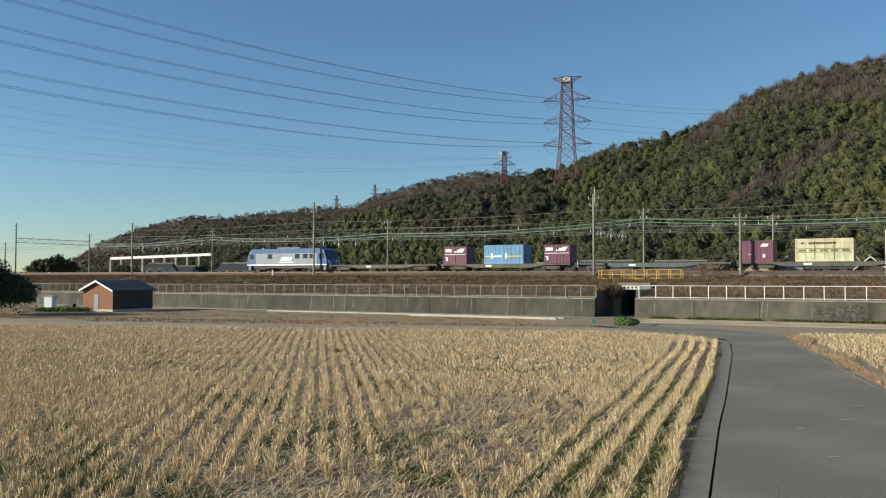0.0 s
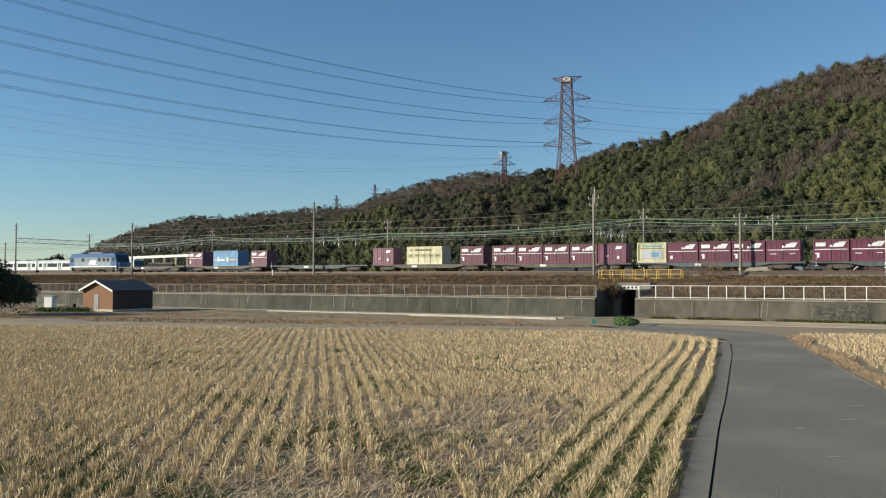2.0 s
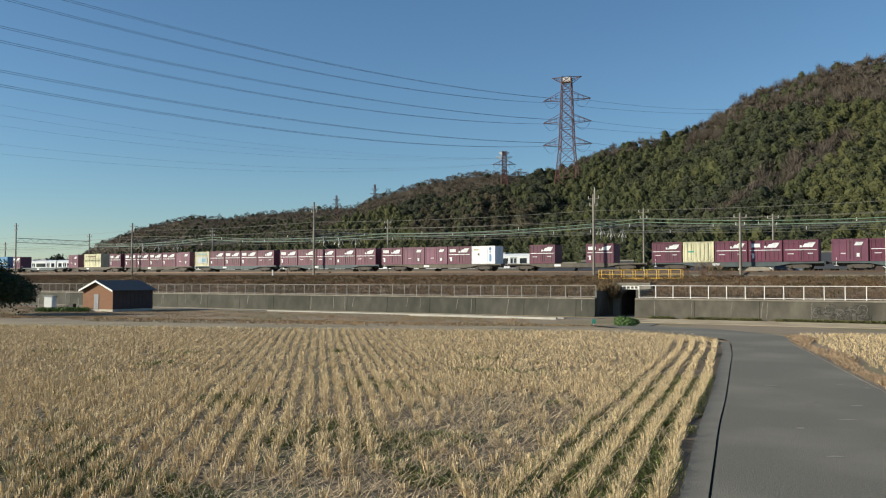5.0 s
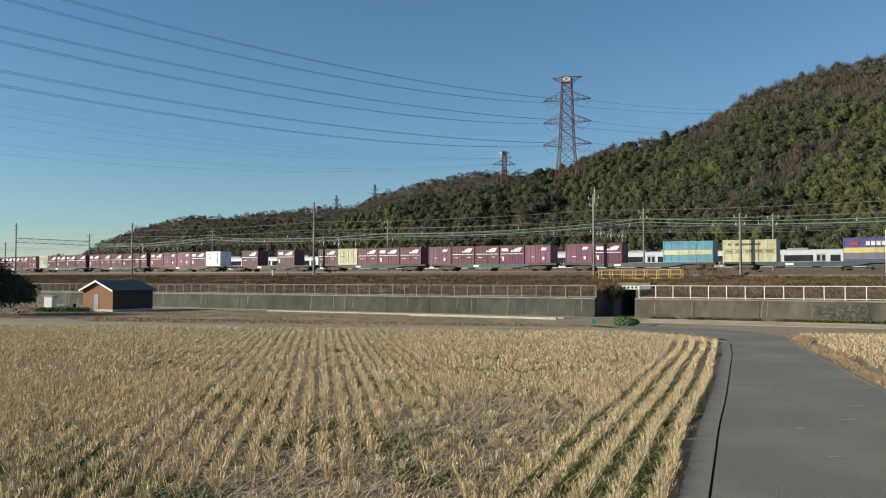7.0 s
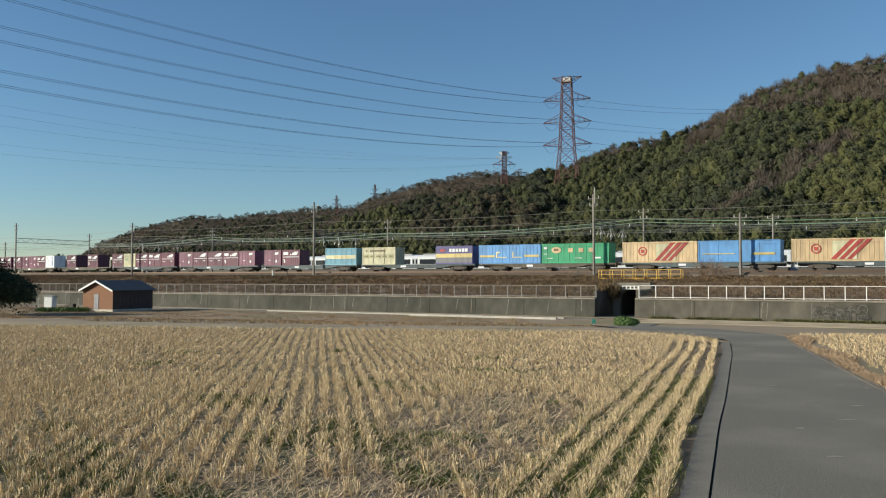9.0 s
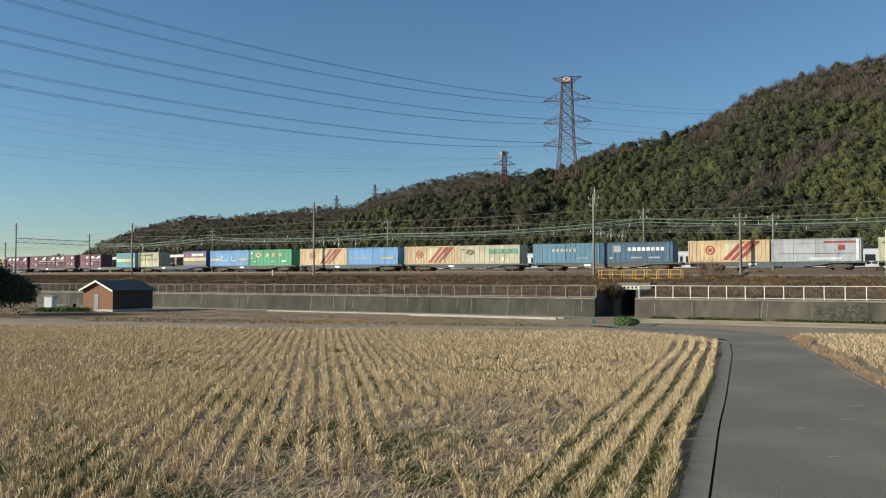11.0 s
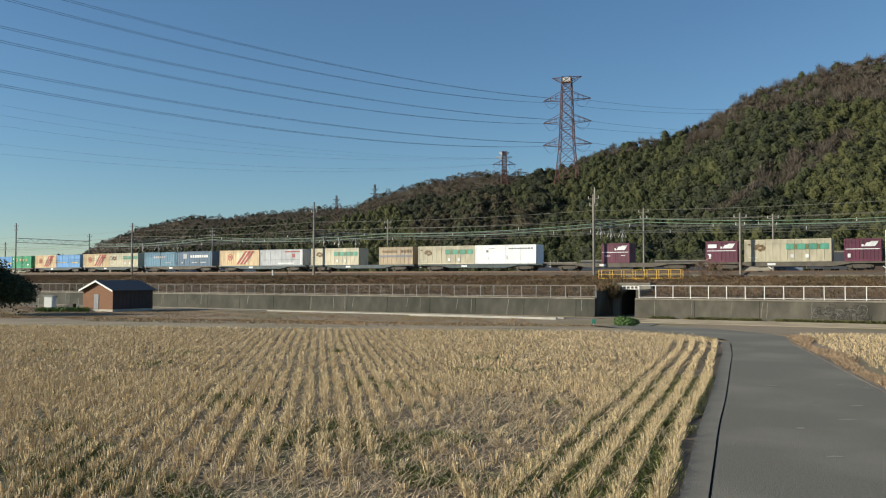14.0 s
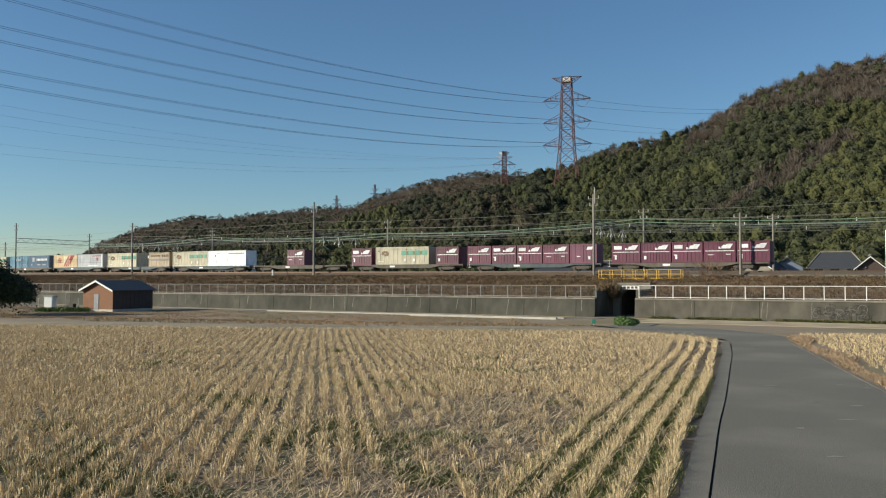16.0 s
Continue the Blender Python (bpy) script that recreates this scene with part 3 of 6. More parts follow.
def container(key):
    """One container of the kind; later calls copy the first."""
    if key in PROTO:
        ob = copy_thing(PROTO[key], Matrix())
        return ob
    L, base, ribs, label = KINDS[key]
    H = 2.5 if L < 4 else 2.6
    c = tagged(new("freight_container"), label, "container", group="freight containers")
    PROTO[key] = c
    part("body", body_mesh(L, H, ribs), M[base], c)
    for sy in (-1, 1):
        for n, z0, z1 in (("bottom_rail", 0.0, 0.17), ("top_rail", H - 0.11, H)):
            part(n, boxes((-L / 2 - 0.004, sy * 1.19 - 0.04, z0, L / 2 + 0.004, sy * 1.19 + 0.04, z1)), M[base], c, bevel=0.01)
    y, x = -1.235, L / 2

    def plate(name, material, *rs, skew=0.0, d=0.012):
        for r in rs:
            bm = bmesh.new()
            rect(bm, *r, y, d, skew)
            part(name, bm, M[material], c)

    if key in ("ma", "mb", "mc", "md"):
        if key != "md":
            plate("stripe", "white", (-x + 0.15, 1.32, x - 0.15, 1.40))
            plate("emblem", "white", (0.12, 1.64, 1.22, 2.06), skew=0.30)
            plate("emblem_tip", "white", (0.70, 2.065, 1.46, 2.20), skew=0.16)
            plate("emblem_foot", "white", (-0.10, 1.62, 0.11, 1.86))
        else:
            plate("emblem", "white", (0.45, 1.76, 1.2, 2.14), skew=0.2)
            plate("small_mark", "white", (-0.9, 0.85, -0.4, 0.93), (0.7, 0.5, 1.0, 0.9))
        if key == "ma":
            plate("name_plate", "white", (-1.58, 1.70, -0.55, 2.14))
            plate("door_label", "white", (-1.45, 0.42, -1.2, 0.98), (-1.62, 0.86, -1.46, 0.98))
        if key == "mb":
            plate("small_mark", "white", (-1.4, 0.86, -0.7, 0.94), (0.75, 0.9, 1.3, 0.98))
        if key == "mc":
            plate("door_label", "white", (-1.5, 0.42, -1.2, 0.85))
        plate("door_gap", "dark_metal", (-0.03, 0.2, 0.02, 2.36), d=0.006)
    elif key == "mw":
        plate("emblem", "cream", (-1.5, 1.9, -0.8, 2.1))
        plate("roundel", "dark_metal", (-0.9, 1.2, -0.65, 1.5))
        plate("side_bar", "blue", (0.95, 0.35, 1.2, 1.35), (0.95, 1.9, 1.2, 2.3), (0.98, 1.6, 1.16, 1.75))
    elif key == "mp":
        plate("panel", "silver", (-1.2, 0.5, 1.4, 1.6))
        plate("letter_bar", "teal", (-1.0, 2.0, 1.2, 2.16), (0.0, 0.7, 0.9, 1.3), d=0.02)
        plate("frame_line", "olive", (-1.7, 0.25, -1.6, 2.3), (-1.5, 1.75, 1.6, 1.82))
    elif key == "mk":
        plate("upright_rib", "cream", *[(-1.5 + i * 0.5, 0.3, -1.3 + i * 0.5, 2.3) for i in range(6)])
        plate("green_mark", "sea_green", (-1.2, 1.2, -0.5, 1.4), d=0.02)
    elif key == "tb":
        plate("stripe", "yellow", (-2.8, 0.92, -1.2, 1.12), (0.2, 0.92, 2.8, 1.12))
        plate("letter_bar", "white", (-1.9, 0.7, -1.6, 1.5), (0.3, 0.7, 0.6, 1.5), (-1.5, 0.9, -0.2, 1.15), d=0.02)
    elif key == "tc":
        plate("olive_dash", "olive", *[(-2.7 + i * 1.13, 1.17, -1.95 + i * 1.13, 1.37) for i in range(5)])
        plate("olive_line", "olive", (-2.9, 1.45, 2.9, 1.49), (-2.9, 1.05, 2.9, 1.08))
        plate("letter_bar", "brown", *[(-1.6 + i * 0.36, 1.98, -1.32 + i * 0.36, 2.2) for i in range(8)], (-2.4, 1.98, -2.15, 2.2))
        plate("door_gap", "olive", (-1.0, 0.2, -0.96, 2.4), (1.0, 0.2, 1.04, 2.4), d=0.006)
    elif key == "tt":
        plate("band", "cream", (-2.9, 0.95, 2.9, 1.5))
        plate("letter_bar", "yellow", *[(-1.2 + i * 0.4, 1.05, -1.0 + i * 0.4, 1.4) for i in range(8)], d=0.02)
    elif key == "tk":
        plate("lower_panel", "grey_paint", (-2.98, 0.2, 2.98, 0.95))
        plate("band", "yellow", (-2.98, 0.95, 2.98, 1.5))
        plate("letter_bar", "white", *[(-0.75 + i * 0.52, 1.75, -0.35 + i * 0.52, 2.2) for i in range(6)])
        plate("red_mark", "red", (-2.3, 1.8, -1.5, 2.15))
    elif key == "tn":
        plate("band", "grey_paint", (-2.95, 1.1, 2.95, 1.42))
        plate("letter_bar", "brown", (-2.4, 1.8, 0.2, 2.1), *[(0.9 + i * 0.5, 1.75, 1.25 + i * 0.5, 2.15) for i in range(4)])
    elif key == "xb":
        plate("stripe", "yellow", (-4.5, 0.9, -2.2, 1.2), (2.3, 0.9, 4.5, 1.2))
        plate("letter_bar", "cream", (-2.0, 0.8, -1.8, 1.65), (-1.8, 1.45, -1.4, 1.65), (0.5, 0.8, 0.7, 1.65), (-1.7, 0.8, -0.3, 0.95), (0.8, 0.8, 1.9, 0.95))
    elif key == "xs":
        plate("stripe", "yellow", (1.6, 0.85, 4.1, 1.12), (-4.2, 0.95, -0.4, 1.05))
    elif key == "xg":
        bm = bmesh.new()
        poly(bm, [(-2.6 + 0.7 * math.cos(a * math.pi / 9), y, 1.75 + 0.42 * math.sin(a * math.pi / 9)) for a in range(18)], (0, -0.012, 0))
        part("oval_mark", bm, M["orange"], c)
        plate("dark_mark", "brown", (-2.95, 1.65, -2.3, 1.95), d=0.02)
        plate("orange_square", "orange", (-0.9, 1.45, -0.25, 2.0), (0.55, 1.45, 1.2, 2.0), (1.95, 1.45, 2.6, 2.0))
        plate("pale_mark", "white", (-4.4, 1.9, -3.9, 2.2), (-4.4, 1.2, -3.9, 1.3), (-3.9, 0.65, -3.1, 0.72), (0.0, 0.65, 1.0, 0.72), (2.6, 0.6, 3.6, 0.8))
    elif key == "xo":
        bm = bmesh.new()
        inner, outer = [], []
        for i in range(24):
            a = i * math.pi / 12
            for ring, r in ((inner, 0.42), (outer, 0.55)):
                ring.append(bm.verts.new((-2.1 + r * math.cos(a), y - 0.014, 1.45 + r * math.sin(a))))
        for i in range(24):
            bm.faces.new((inner[i], outer[i], outer[(i + 1) % 24], inner[(i + 1) % 24]))
        part("ring_mark", bm, M["red"], c)
        plate("ring_core", "red", (-2.3, 1.25, -1.9, 1.65))
        plate("pale_panel", "cream", (-0.4, 0.25, 2.1, 2.3))
        plate("red_slash", "red", (-0.6, 0.25, 0.0, 2.45), (0.25, 0.25, 0.8, 2.45), (1.05, 0.25, 1.55, 2.45), skew=2.05, d=0.022)
    elif key == "xe":
        plate("green_block", "sea_green", *[(-0.1 + i * 1.22, 1.42, 0.75 + i * 1.22, 2.05) for i in range(4)])
        plate("olive_block", "olive", *[(0.78 + i * 1.22, 1.45, 1.08 + i * 1.22, 2.0) for i in range(3)])
        for k in range(7):
            bm = bmesh.new()
            cx, cz = -3.0 + 0.45 * math.cos(k * 2.4), 1.65 + 0.25 * math.sin(k * 2.4)
            poly(bm, [(cx + 0.22 * math.cos(a * math.pi / 4), y, cz + 0.18 * math.sin(a * math.pi / 4)) for a in range(8)], (0, -0.010 - 0.003 * k, 0))
            part("brown_mark", bm, M["brown"], c)
        plate("corner_mark", "brown", (-4.3, 1.95, -4.0, 2.1))
        plate("lower_label", "white", (-4.2, 0.45, -3.2, 0.5), (0.4, 0.45, 0.75, 0.85), (2.0, 0.45, 2.35, 0.85))
    elif key == "xn":
        plate("letter_bar", "white", *[(-1.0 + i * 0.6, 1.5, -0.55 + i * 0.6, 1.95) for i in range(8)])
        plate("shield_mark", "silver", (-2.9, 1.35, -1.9, 2.2))
        plate("pale_mark", "silver", (-0.6, 0.55, 0.8, 0.75), (1.7, 0.55, 3.1, 0.75), (-3.4, 0.5, -3.0, 0.75))
        plate("edge_bar", "steel_blue", (4.0, 0.15, 4.3, 2.5))
    elif key == "xt":
        plate("letter_bar", "silver", *[(-1.9 + i * 0.6, 1.5, -1.45 + i * 0.6, 1.9) for i in range(6)], (1.5, 0.6, 3.2, 0.75))
        plate("door_gap", "navy", (-0.05, 0.15, 0.05, 2.5), (4.25, 0.15, 4.35, 2.5))
    elif key == "xv":
        plate("red_line", "red", (0.9, 2.12, 4.2, 2.3))
        plate("red_mark", "red", (2.4, 1.3, 3.0, 1.85))
        plate("lower_sheet", "white", (-0.6, 0.2, 2.8, 0.45), (4.2, 0.15, 4.5, 2.5))
        plate("grey_line", "grey_paint", (-4.4, 1.9, -4.3, 2.0), (-4.0, 0.9, 4.0, 0.94))
    elif key == "xw":
        plate("letter_bar", "grey_paint", *[(0.6 + i * 0.42, 2.0, 0.85 + i * 0.42, 2.18) for i in range(9)])
        plate("diamond_mark", "grey_paint", (-2.9, 1.6, -2.6, 1.9))
        plate("grey_line", "silver", (-2.5, 2.1, -1.6, 2.15), (0.3, 0.7, 0.36, 1.1), (-2.6, 0.6, -2.54, 1.0))
    return c


KINDS = {
    "ma": (3.70, "maroon", 7, "maroon steel freight container with white emblem and name plate"),
    "mb": (3.70, "maroon", 6, "plain maroon steel freight container with white emblem and stripe"),
    "mc": (3.70, "maroon", 9, "ribbed maroon freight container with white emblem and door label"),
    "md": (3.70, "maroon_faded", 4, "faded purple freight container with a small white emblem"),
    "mw": (3.70, "white", 2, "clean white short freight container with blue side bars"),
    "mp": (3.70, "cream", 4, "pale cream short container with a printed grey panel"),
    "mk": (3.70, "cream", 8, "cream short container with upright ribs"),
    "tb": (6.06, "sky_blue", 9, "sky blue medium container with a broken yellow stripe"),
    "tc": (6.06, "cream", 5, "cream medium container with a row of olive dashes"),
    "tt": (6.06, "teal", 5, "teal medium container with a broad cream band"),
    "tk": (6.06, "violet", 4, "violet and grey medium container with a yellow band"),
    "tn": (6.06, "tan", 7, "tan medium container with a grey band"),
    "xb": (9.40, "blue", 17, "long bright blue container with broken yellow stripe"),
    "xs": (9.40, "blue", 3, "long smooth blue container with a short yellow stripe"),
    "xg": (9.40, "green", 11, "long green container with orange squares and oval"),
    "xo": (9.40, "orange", 19, "long orange-cream ribbed container with red diagonal slashes"),
    "xe": (9.40, "beige", 11, "long beige container with green blocks and brown mark"),
    "xn": (9.40, "navy", 13, "long navy container with pale lettering bars"),
    "xt": (9.40, "steel_blue", 13, "long steel-blue container with faded lettering bars"),
    "xv": (9.40, "silver", 3, "long silver container with thin red lettering line"),
    "xw": (9.40, "white", 3, "long bright white container with fine grey lettering bars"),
}

# the load: metres behind the engine's datum, kind
LOAD = [(-62.7, "ma"), (-56.2, "tb"), (-47.1, "ma"), (-21.8, "md"), (-15.7, "tc"), (-6.6, "ma")]
for start, five in ((-1.5, "ma ma ma ma md"), (19.1, "mp mc ma ma mb"), (39.6, "ma mb mb mc mb"), (59.9, "ma md md ma mw"),
                    (101.1, "mb mk mb ma mb"), (121.6, "md mb mb ma md"), (368.4, "mc ma ma mb md"), (389.6, "ma mc ma mb ma")):
    LOAD += [(start + 3.86 * i, k) for i, k in enumerate(five.split())]
LOAD += [(84.3, "mb"), (92.4, "ma"), (142.9, "md"), (146.9, "ma"), (155.9, "tt"), (163.1, "tc"), (176.2, "tk"), (183.3, "xb"), (192.9, "xg"), (204.1, "xo"), (213.6, "xs"),
         (224.2, "xo"), (233.6, "xe"), (245.0, "xt"), (254.5, "xn"), (265.8, "xo"), (275.4, "xv"), (286.5, "xe"), (299.7, "tn"), (306.7, "xe"), (316.15, "xw"),
         (334.8, "mb"), (348.0, "ma"), (352.5, "xe"), (363.2, "mc")]


def make_wagon(material, label):
    w = tagged(new("flat_wagon"), label, "freight wagon", group="container flat wagons")
    L = 19.6
    bm = bmesh.new()
    x = L / 2
    for y in (-1.18, 1.08):
        poly(bm, [(-x, y, 1.02), (-x, y, 0.84), (-x + 3.6, y, 0.80), (-x + 5.4, y, 0.48), (x - 5.4, y, 0.48), (x - 3.6, y, 0.80), (x, y, 0.84), (x, y, 1.02)], (0, 0.1, 0))
    part("side_sill", bm, material, w)
    part("deck", boxes((-x, -1.08, 0.9, x, 1.08, 1.0)), M["wagon_brown"], w)
    part("underframe", boxes((-x + 0.2, -0.45, 0.5, x - 0.2, 0.45, 0.9)), M["bogie"], w)
    for gx in (-3.6, 0.2, 3.4):
        part("brake_gear", boxes((gx, -1.0, 0.38, gx + 0.9, -0.5, 0.8)), M["bogie"], w, bevel=0.03)
    part("end_beam", boxes((-x - 0.12, -1.15, 0.72, -x, 1.15, 1.06)), material, w, bevel=0.01)
    part("end_beam", boxes((x, -1.15, 0.72, x + 0.12, 1.15, 1.06)), material, w, bevel=0.01)
    part("coupler", boxes((-x - 0.42, -0.14, 0.74, -x - 0.12, 0.14, 0.98)), M["bogie"], w, bevel=0.02)
    part("coupler", boxes((x + 0.12, -0.14, 0.74, x + 0.42, 0.14, 0.98)), M["bogie"], w, bevel=0.02)
    part("number_plate", boxes((-2.6, -1.2, 0.62, -1.7, -1.181, 0.88)), M["white"], w)
    part("air_tank", boxes((1.2, -0.8, 0.45, 2.8, -0.3, 0.8)), M["bogie"], w, bevel=0.08)
    bm = bmesh.new()
    for sy in (-1.21, 1.21):
        tube(bm, (-x + 0.3, sy, 0.55), (-x + 0.3, sy, 1.45), 0.02, n=6)
        tube(bm, (-x + 0.1, sy, 0.55), (-x + 0.5, sy, 0.55), 0.02, n=6)
    part("hand_rail", bm, M["white_paint"], w)
    wheel_bm = bmesh.new()
    for y in (-0.62, 0.50):
        tube(wheel_bm, (0, y, 0), (0, y + 0.12, 0), 0.43, n=18)
        tube(wheel_bm, (0, y - 0.02, 0), (0, y + 0.14, 0), 0.26, n=14)
    tube(wheel_bm, (0, -0.95, 0), (0, 0.95, 0), 0.08, n=8)
    wheel = finish(wheel_bm, "wheelset", M["bogie"])
    for bx in (-7.1, 7.1):
        bm = bmesh.new()
        for y in (-0.98, 0.82):
            poly(bm, [(-1.35, y, 0.62), (-1.35, y, 0.40), (-0.75, y, 0.36), (-0.5, y, 0.26), (0.5, y, 0.26), (0.75, y, 0.36), (1.35, y, 0.40), (1.35, y, 0.62), (0.4, y, 0.74), (-0.4, y, 0.74)], (0, 0.16, 0))
            box(bm, -1.12, y - 0.06, 0.3, -0.78, y + 0.2, 0.58)
            box(bm, 0.78, y - 0.06, 0.3, 1.12, y + 0.2, 0.58)
        box(bm, -0.25, -0.9, 0.45, 0.25, 0.9, 0.8)
        b = part("bogie", bm, M["bogie"], w, "dark steel bogie frame")
        b.location = (bx, 0, 0)
        for wx in (-0.95, 0.95):
            shared("wheelset", wheel, b, pose(wx, 0, 0.43))
    return w


M["loco_blue"] = paint("loco_blue", (0.045, 0.11, 0.27), 0.85, 0.35)
M["loco_grey"] = paint("loco_grey", (0.23, 0.27, 0.32), 0.85, 0.4)
M["glass"] = mat("glass", (0.02, 0.025, 0.03), (0.03, 0.035, 0.04), 1, 0.08)


def make_loco():
    e = tagged(new("electric_locomotive"), "blue and pale grey electric freight locomotive with white emblem", "locomotive")
    x, w = 8.6, 1.43
    prof = [(-x, 0.95), (-x - 0.02, 1.9), (-x + 0.55, 3.45), (-x + 1.1, 3.72), (x - 1.1, 3.72), (x - 0.55, 3.45), (x + 0.02, 1.9), (x, 0.95)]
    bm = bmesh.new()
    poly(bm, [(px, -w, pz) for px, pz in prof], (0, 2 * w, 0))
    part("body", bm, M["loco_blue"], e, bevel=0.05)
    part("side_panel", boxes((-6.6, -w - 0.012, 1.0, 6.6, -w - 0.001, 2.95)), M["loco_grey"], e, "pale grey side")
    part("side_panel", boxes((-6.6, w + 0.001, 1.0, 6.6, w + 0.012, 2.95)), M["loco_grey"], e, "pale grey side")
    part("lower_band", boxes((-x, -w - 0.018, 1.0, x, -w - 0.002, 1.2)), M["white"], e, "white lower band")
    for n, bx, s in (("emblem", -1.3, 0.55), ("emblem_tip", 0.2, 0.3)):
        bm = bmesh.new()
        rect(bm, bx, 1.7, bx + 1.7 if n == "emblem" else bx + 1.0, 2.35, -w - 0.013, 0.012 if n == "emblem" else 0.02, s)
        part(n, bm, M["white"], e)
    part("emblem_line", boxes((-1.5, -w - 0.026, 1.45, 1.9, -w - 0.013, 1.56)), M["white"], e)
    for bx in (-3.9, 2.0, 3.7, 5.1):
        part("louvre", boxes((bx, -w - 0.03, 2.1, bx + 1.0, -w - 0.011, 2.85)), M["glass"], e, "dark side window or vent")
    for sx in (-1, 1):
        bm = bmesh.new()
        poly(bm, [(sx * (x - 0.02), -1.2, 2.05), (sx * (x - 0.02), 1.2, 2.05), (sx * (x - 0.46), 1.15, 3.25), (sx * (x - 0.46), -1.15, 3.25)], (sx * 0.05, 0, 0.02))
        part("windscreen", bm, M["glass"], e)
        part("side_window", boxes((sx * 7.5 - 0.45, -w - 0.016, 2.1, sx * 7.5 + 0.45, -w - 0.002, 2.85)), M["glass"], e)
        for y in (-0.95, 0.95):
            bm = bmesh.new()
            tube(bm, (sx * (x - 0.02), y, 1.62), (sx * (x + 0.07), y, 1.62), 0.16, n=12)
            part("headlight", bm, M["lamp_glow"] if sx < 0 else M["white"], e)
        part("snow_plough", boxes((sx * (x - 0.5) - 0.3, -1.3, 0.25, sx * (x - 0.5) + 0.3, 1.3, 0.95)), M["grey_paint"], e, bevel=0.05)
        bm = bmesh.new()
        for h in (-0.5, 0.5):
            tube(bm, (sx * 5.2, h, 3.72), (sx * 4.2, h, 4.05), 0.03, n=6)
            tube(bm, (sx * 4.2, h, 4.05), (sx * 5.4, h, 4.3 if sx > 0 else 4.12), 0.03, n=6)
        tube(bm, (sx * 5.4, -0.9, 4.3 if sx > 0 else 4.12), (sx * 5.4, 0.9, 4.3 if sx > 0 else 4.12), 0.04, n=6)
        part("pantograph", bm, M["dark_metal"], e)
    part("roof_gear", boxes((-2.5, -0.7, 3.72, 2.4, 0.7, 3.98), (-6.2, -0.5, 3.72, -5.6, 0.5, 3.95)), M["grey_paint"], e, bevel=0.03)
    part("underframe", boxes((-7.2, -1.25, 0.55, 7.2, 1.25, 0.98)), M["bogie"], e, bevel=0.03)
    for bx in (-5.6, 0, 5.6):
        bm = bmesh.new()
        for y in (-1.12, 0.96):
            poly(bm, [(-1.75, y, 0.85), (-1.75, y, 0.5), (-0.6, y, 0.35), (0.6, y, 0.35), (1.75, y, 0.5), (1.75, y, 0.85)], (0, 0.16, 0))
        b = part("bogie", bm, M["bogie"], e)
        b.location = (bx, 0, 0)
        for wx in (-1.25, 1.25):
            bm = bmesh.new()
            for y in (-0.7, 0.56):
                tube(bm, (0, y, 0), (0, y + 0.14, 0), 0.55, n=20)
            tube(bm, (0, -0.9, 0), (0, 0.9, 0), 0.1, n=8)
            o = part("wheelset", bm, M["bogie"], b)
            o.location = (wx, 0, 0.55)
    return e


M["stainless"] = mat("stainless", (0.66, 0.67, 0.68), (0.56, 0.57, 0.58), 1.5, 0.35, metal=0.2)
M["car_roof"] = mat("car_roof", (0.30, 0.30, 0.30), (0.24, 0.24, 0.24), 1.5, 0.6)
lamp = bpy.data.materials.new("lamp_glow")
lamp.use_nodes = True
lamp.node_tree.nodes["Principled BSDF"].inputs["Emission Color"].default_value = (1, 0.93, 0.8, 1)
lamp.node_tree.nodes["Principled BSDF"].inputs["Emission Strength"].default_value = 6
M["lamp_glow"] = lamp


def make_carriage(cab):
    """A passenger carriage, 19.6 m; cab: -1 or 1 for a driver's end, 0 for none."""
    c = tagged(new("passenger_carriage"), "stainless steel commuter carriage with dark windows" if not cab else "stainless steel commuter carriage with a dark-fronted driver's cab", "railway carriage", group="passenger train carriages")
    x, w = 9.65, 1.46
    a = [(-w, 0.9), (-w, 3.1), (-w + 0.35, 3.5), (0, 3.66), (w - 0.35, 3.5), (w, 3.1), (w, 0.9)]
    bm = bmesh.new()
    poly(bm, [(-x, y, z) for y, z in a], (2 * x, 0, 0))
    part("body", bm, M["stainless"], c)
    for y in (-w - 0.012, w + 0.002):
        for dx in (-6.4, 0, 6.4):
            part("door", boxes((dx - 0.7, y - 0.004, 1.0, dx + 0.7, y + 0.012, 2.95)), M["silver"], c)
            for h in (-0.36, 0.36):
                part("door_window", boxes((dx + h - 0.22, y - 0.012, 1.85, dx + h + 0.22, y + 0.012, 2.72)), M["glass"], c)
        for wx in (-3.2, 3.2):
            part("window_strip", boxes((wx - 2.1, y - 0.008, 1.78, wx + 2.1, y + 0.012, 2.75)), M["glass"], c)
        for wx in (-8.4, 8.4):
            part("window_strip", boxes((wx - 0.7, y - 0.008, 1.78, wx + 0.7, y + 0.012, 2.75)), M["glass"], c)
    for rx in (-4, 1.5):
        part("roof_unit", boxes((rx, -0.9, 3.55, rx + 3, 0.9, 3.85)), M["car_roof"], c, bevel=0.05)
    part("skirt", boxes((-9.2, -1.3, 0.35, 9.2, 1.3, 0.9)), M["bogie"], c)
    if cab:
        bm = bmesh.new()
        poly(bm, [(cab * x, -w, 0.7), (cab * (x + 0.25), -w, 0.9), (cab * (x + 0.25), -w, 1.7), (cab * (x - 0.0), -w, 3.2)], (0, 2 * w, 0))
        part("cab_front", bm, M["glass"], c, "black glazed driver's end")
        for y in (-0.95, 0.95):
            bm = bmesh.new()
            tube(bm, (cab * (x + 0.2), y, 1.3), (cab * (x + 0.3), y, 1.3), 0.14, n=10)
            part("headlight", bm, M["white"], c)
    return c


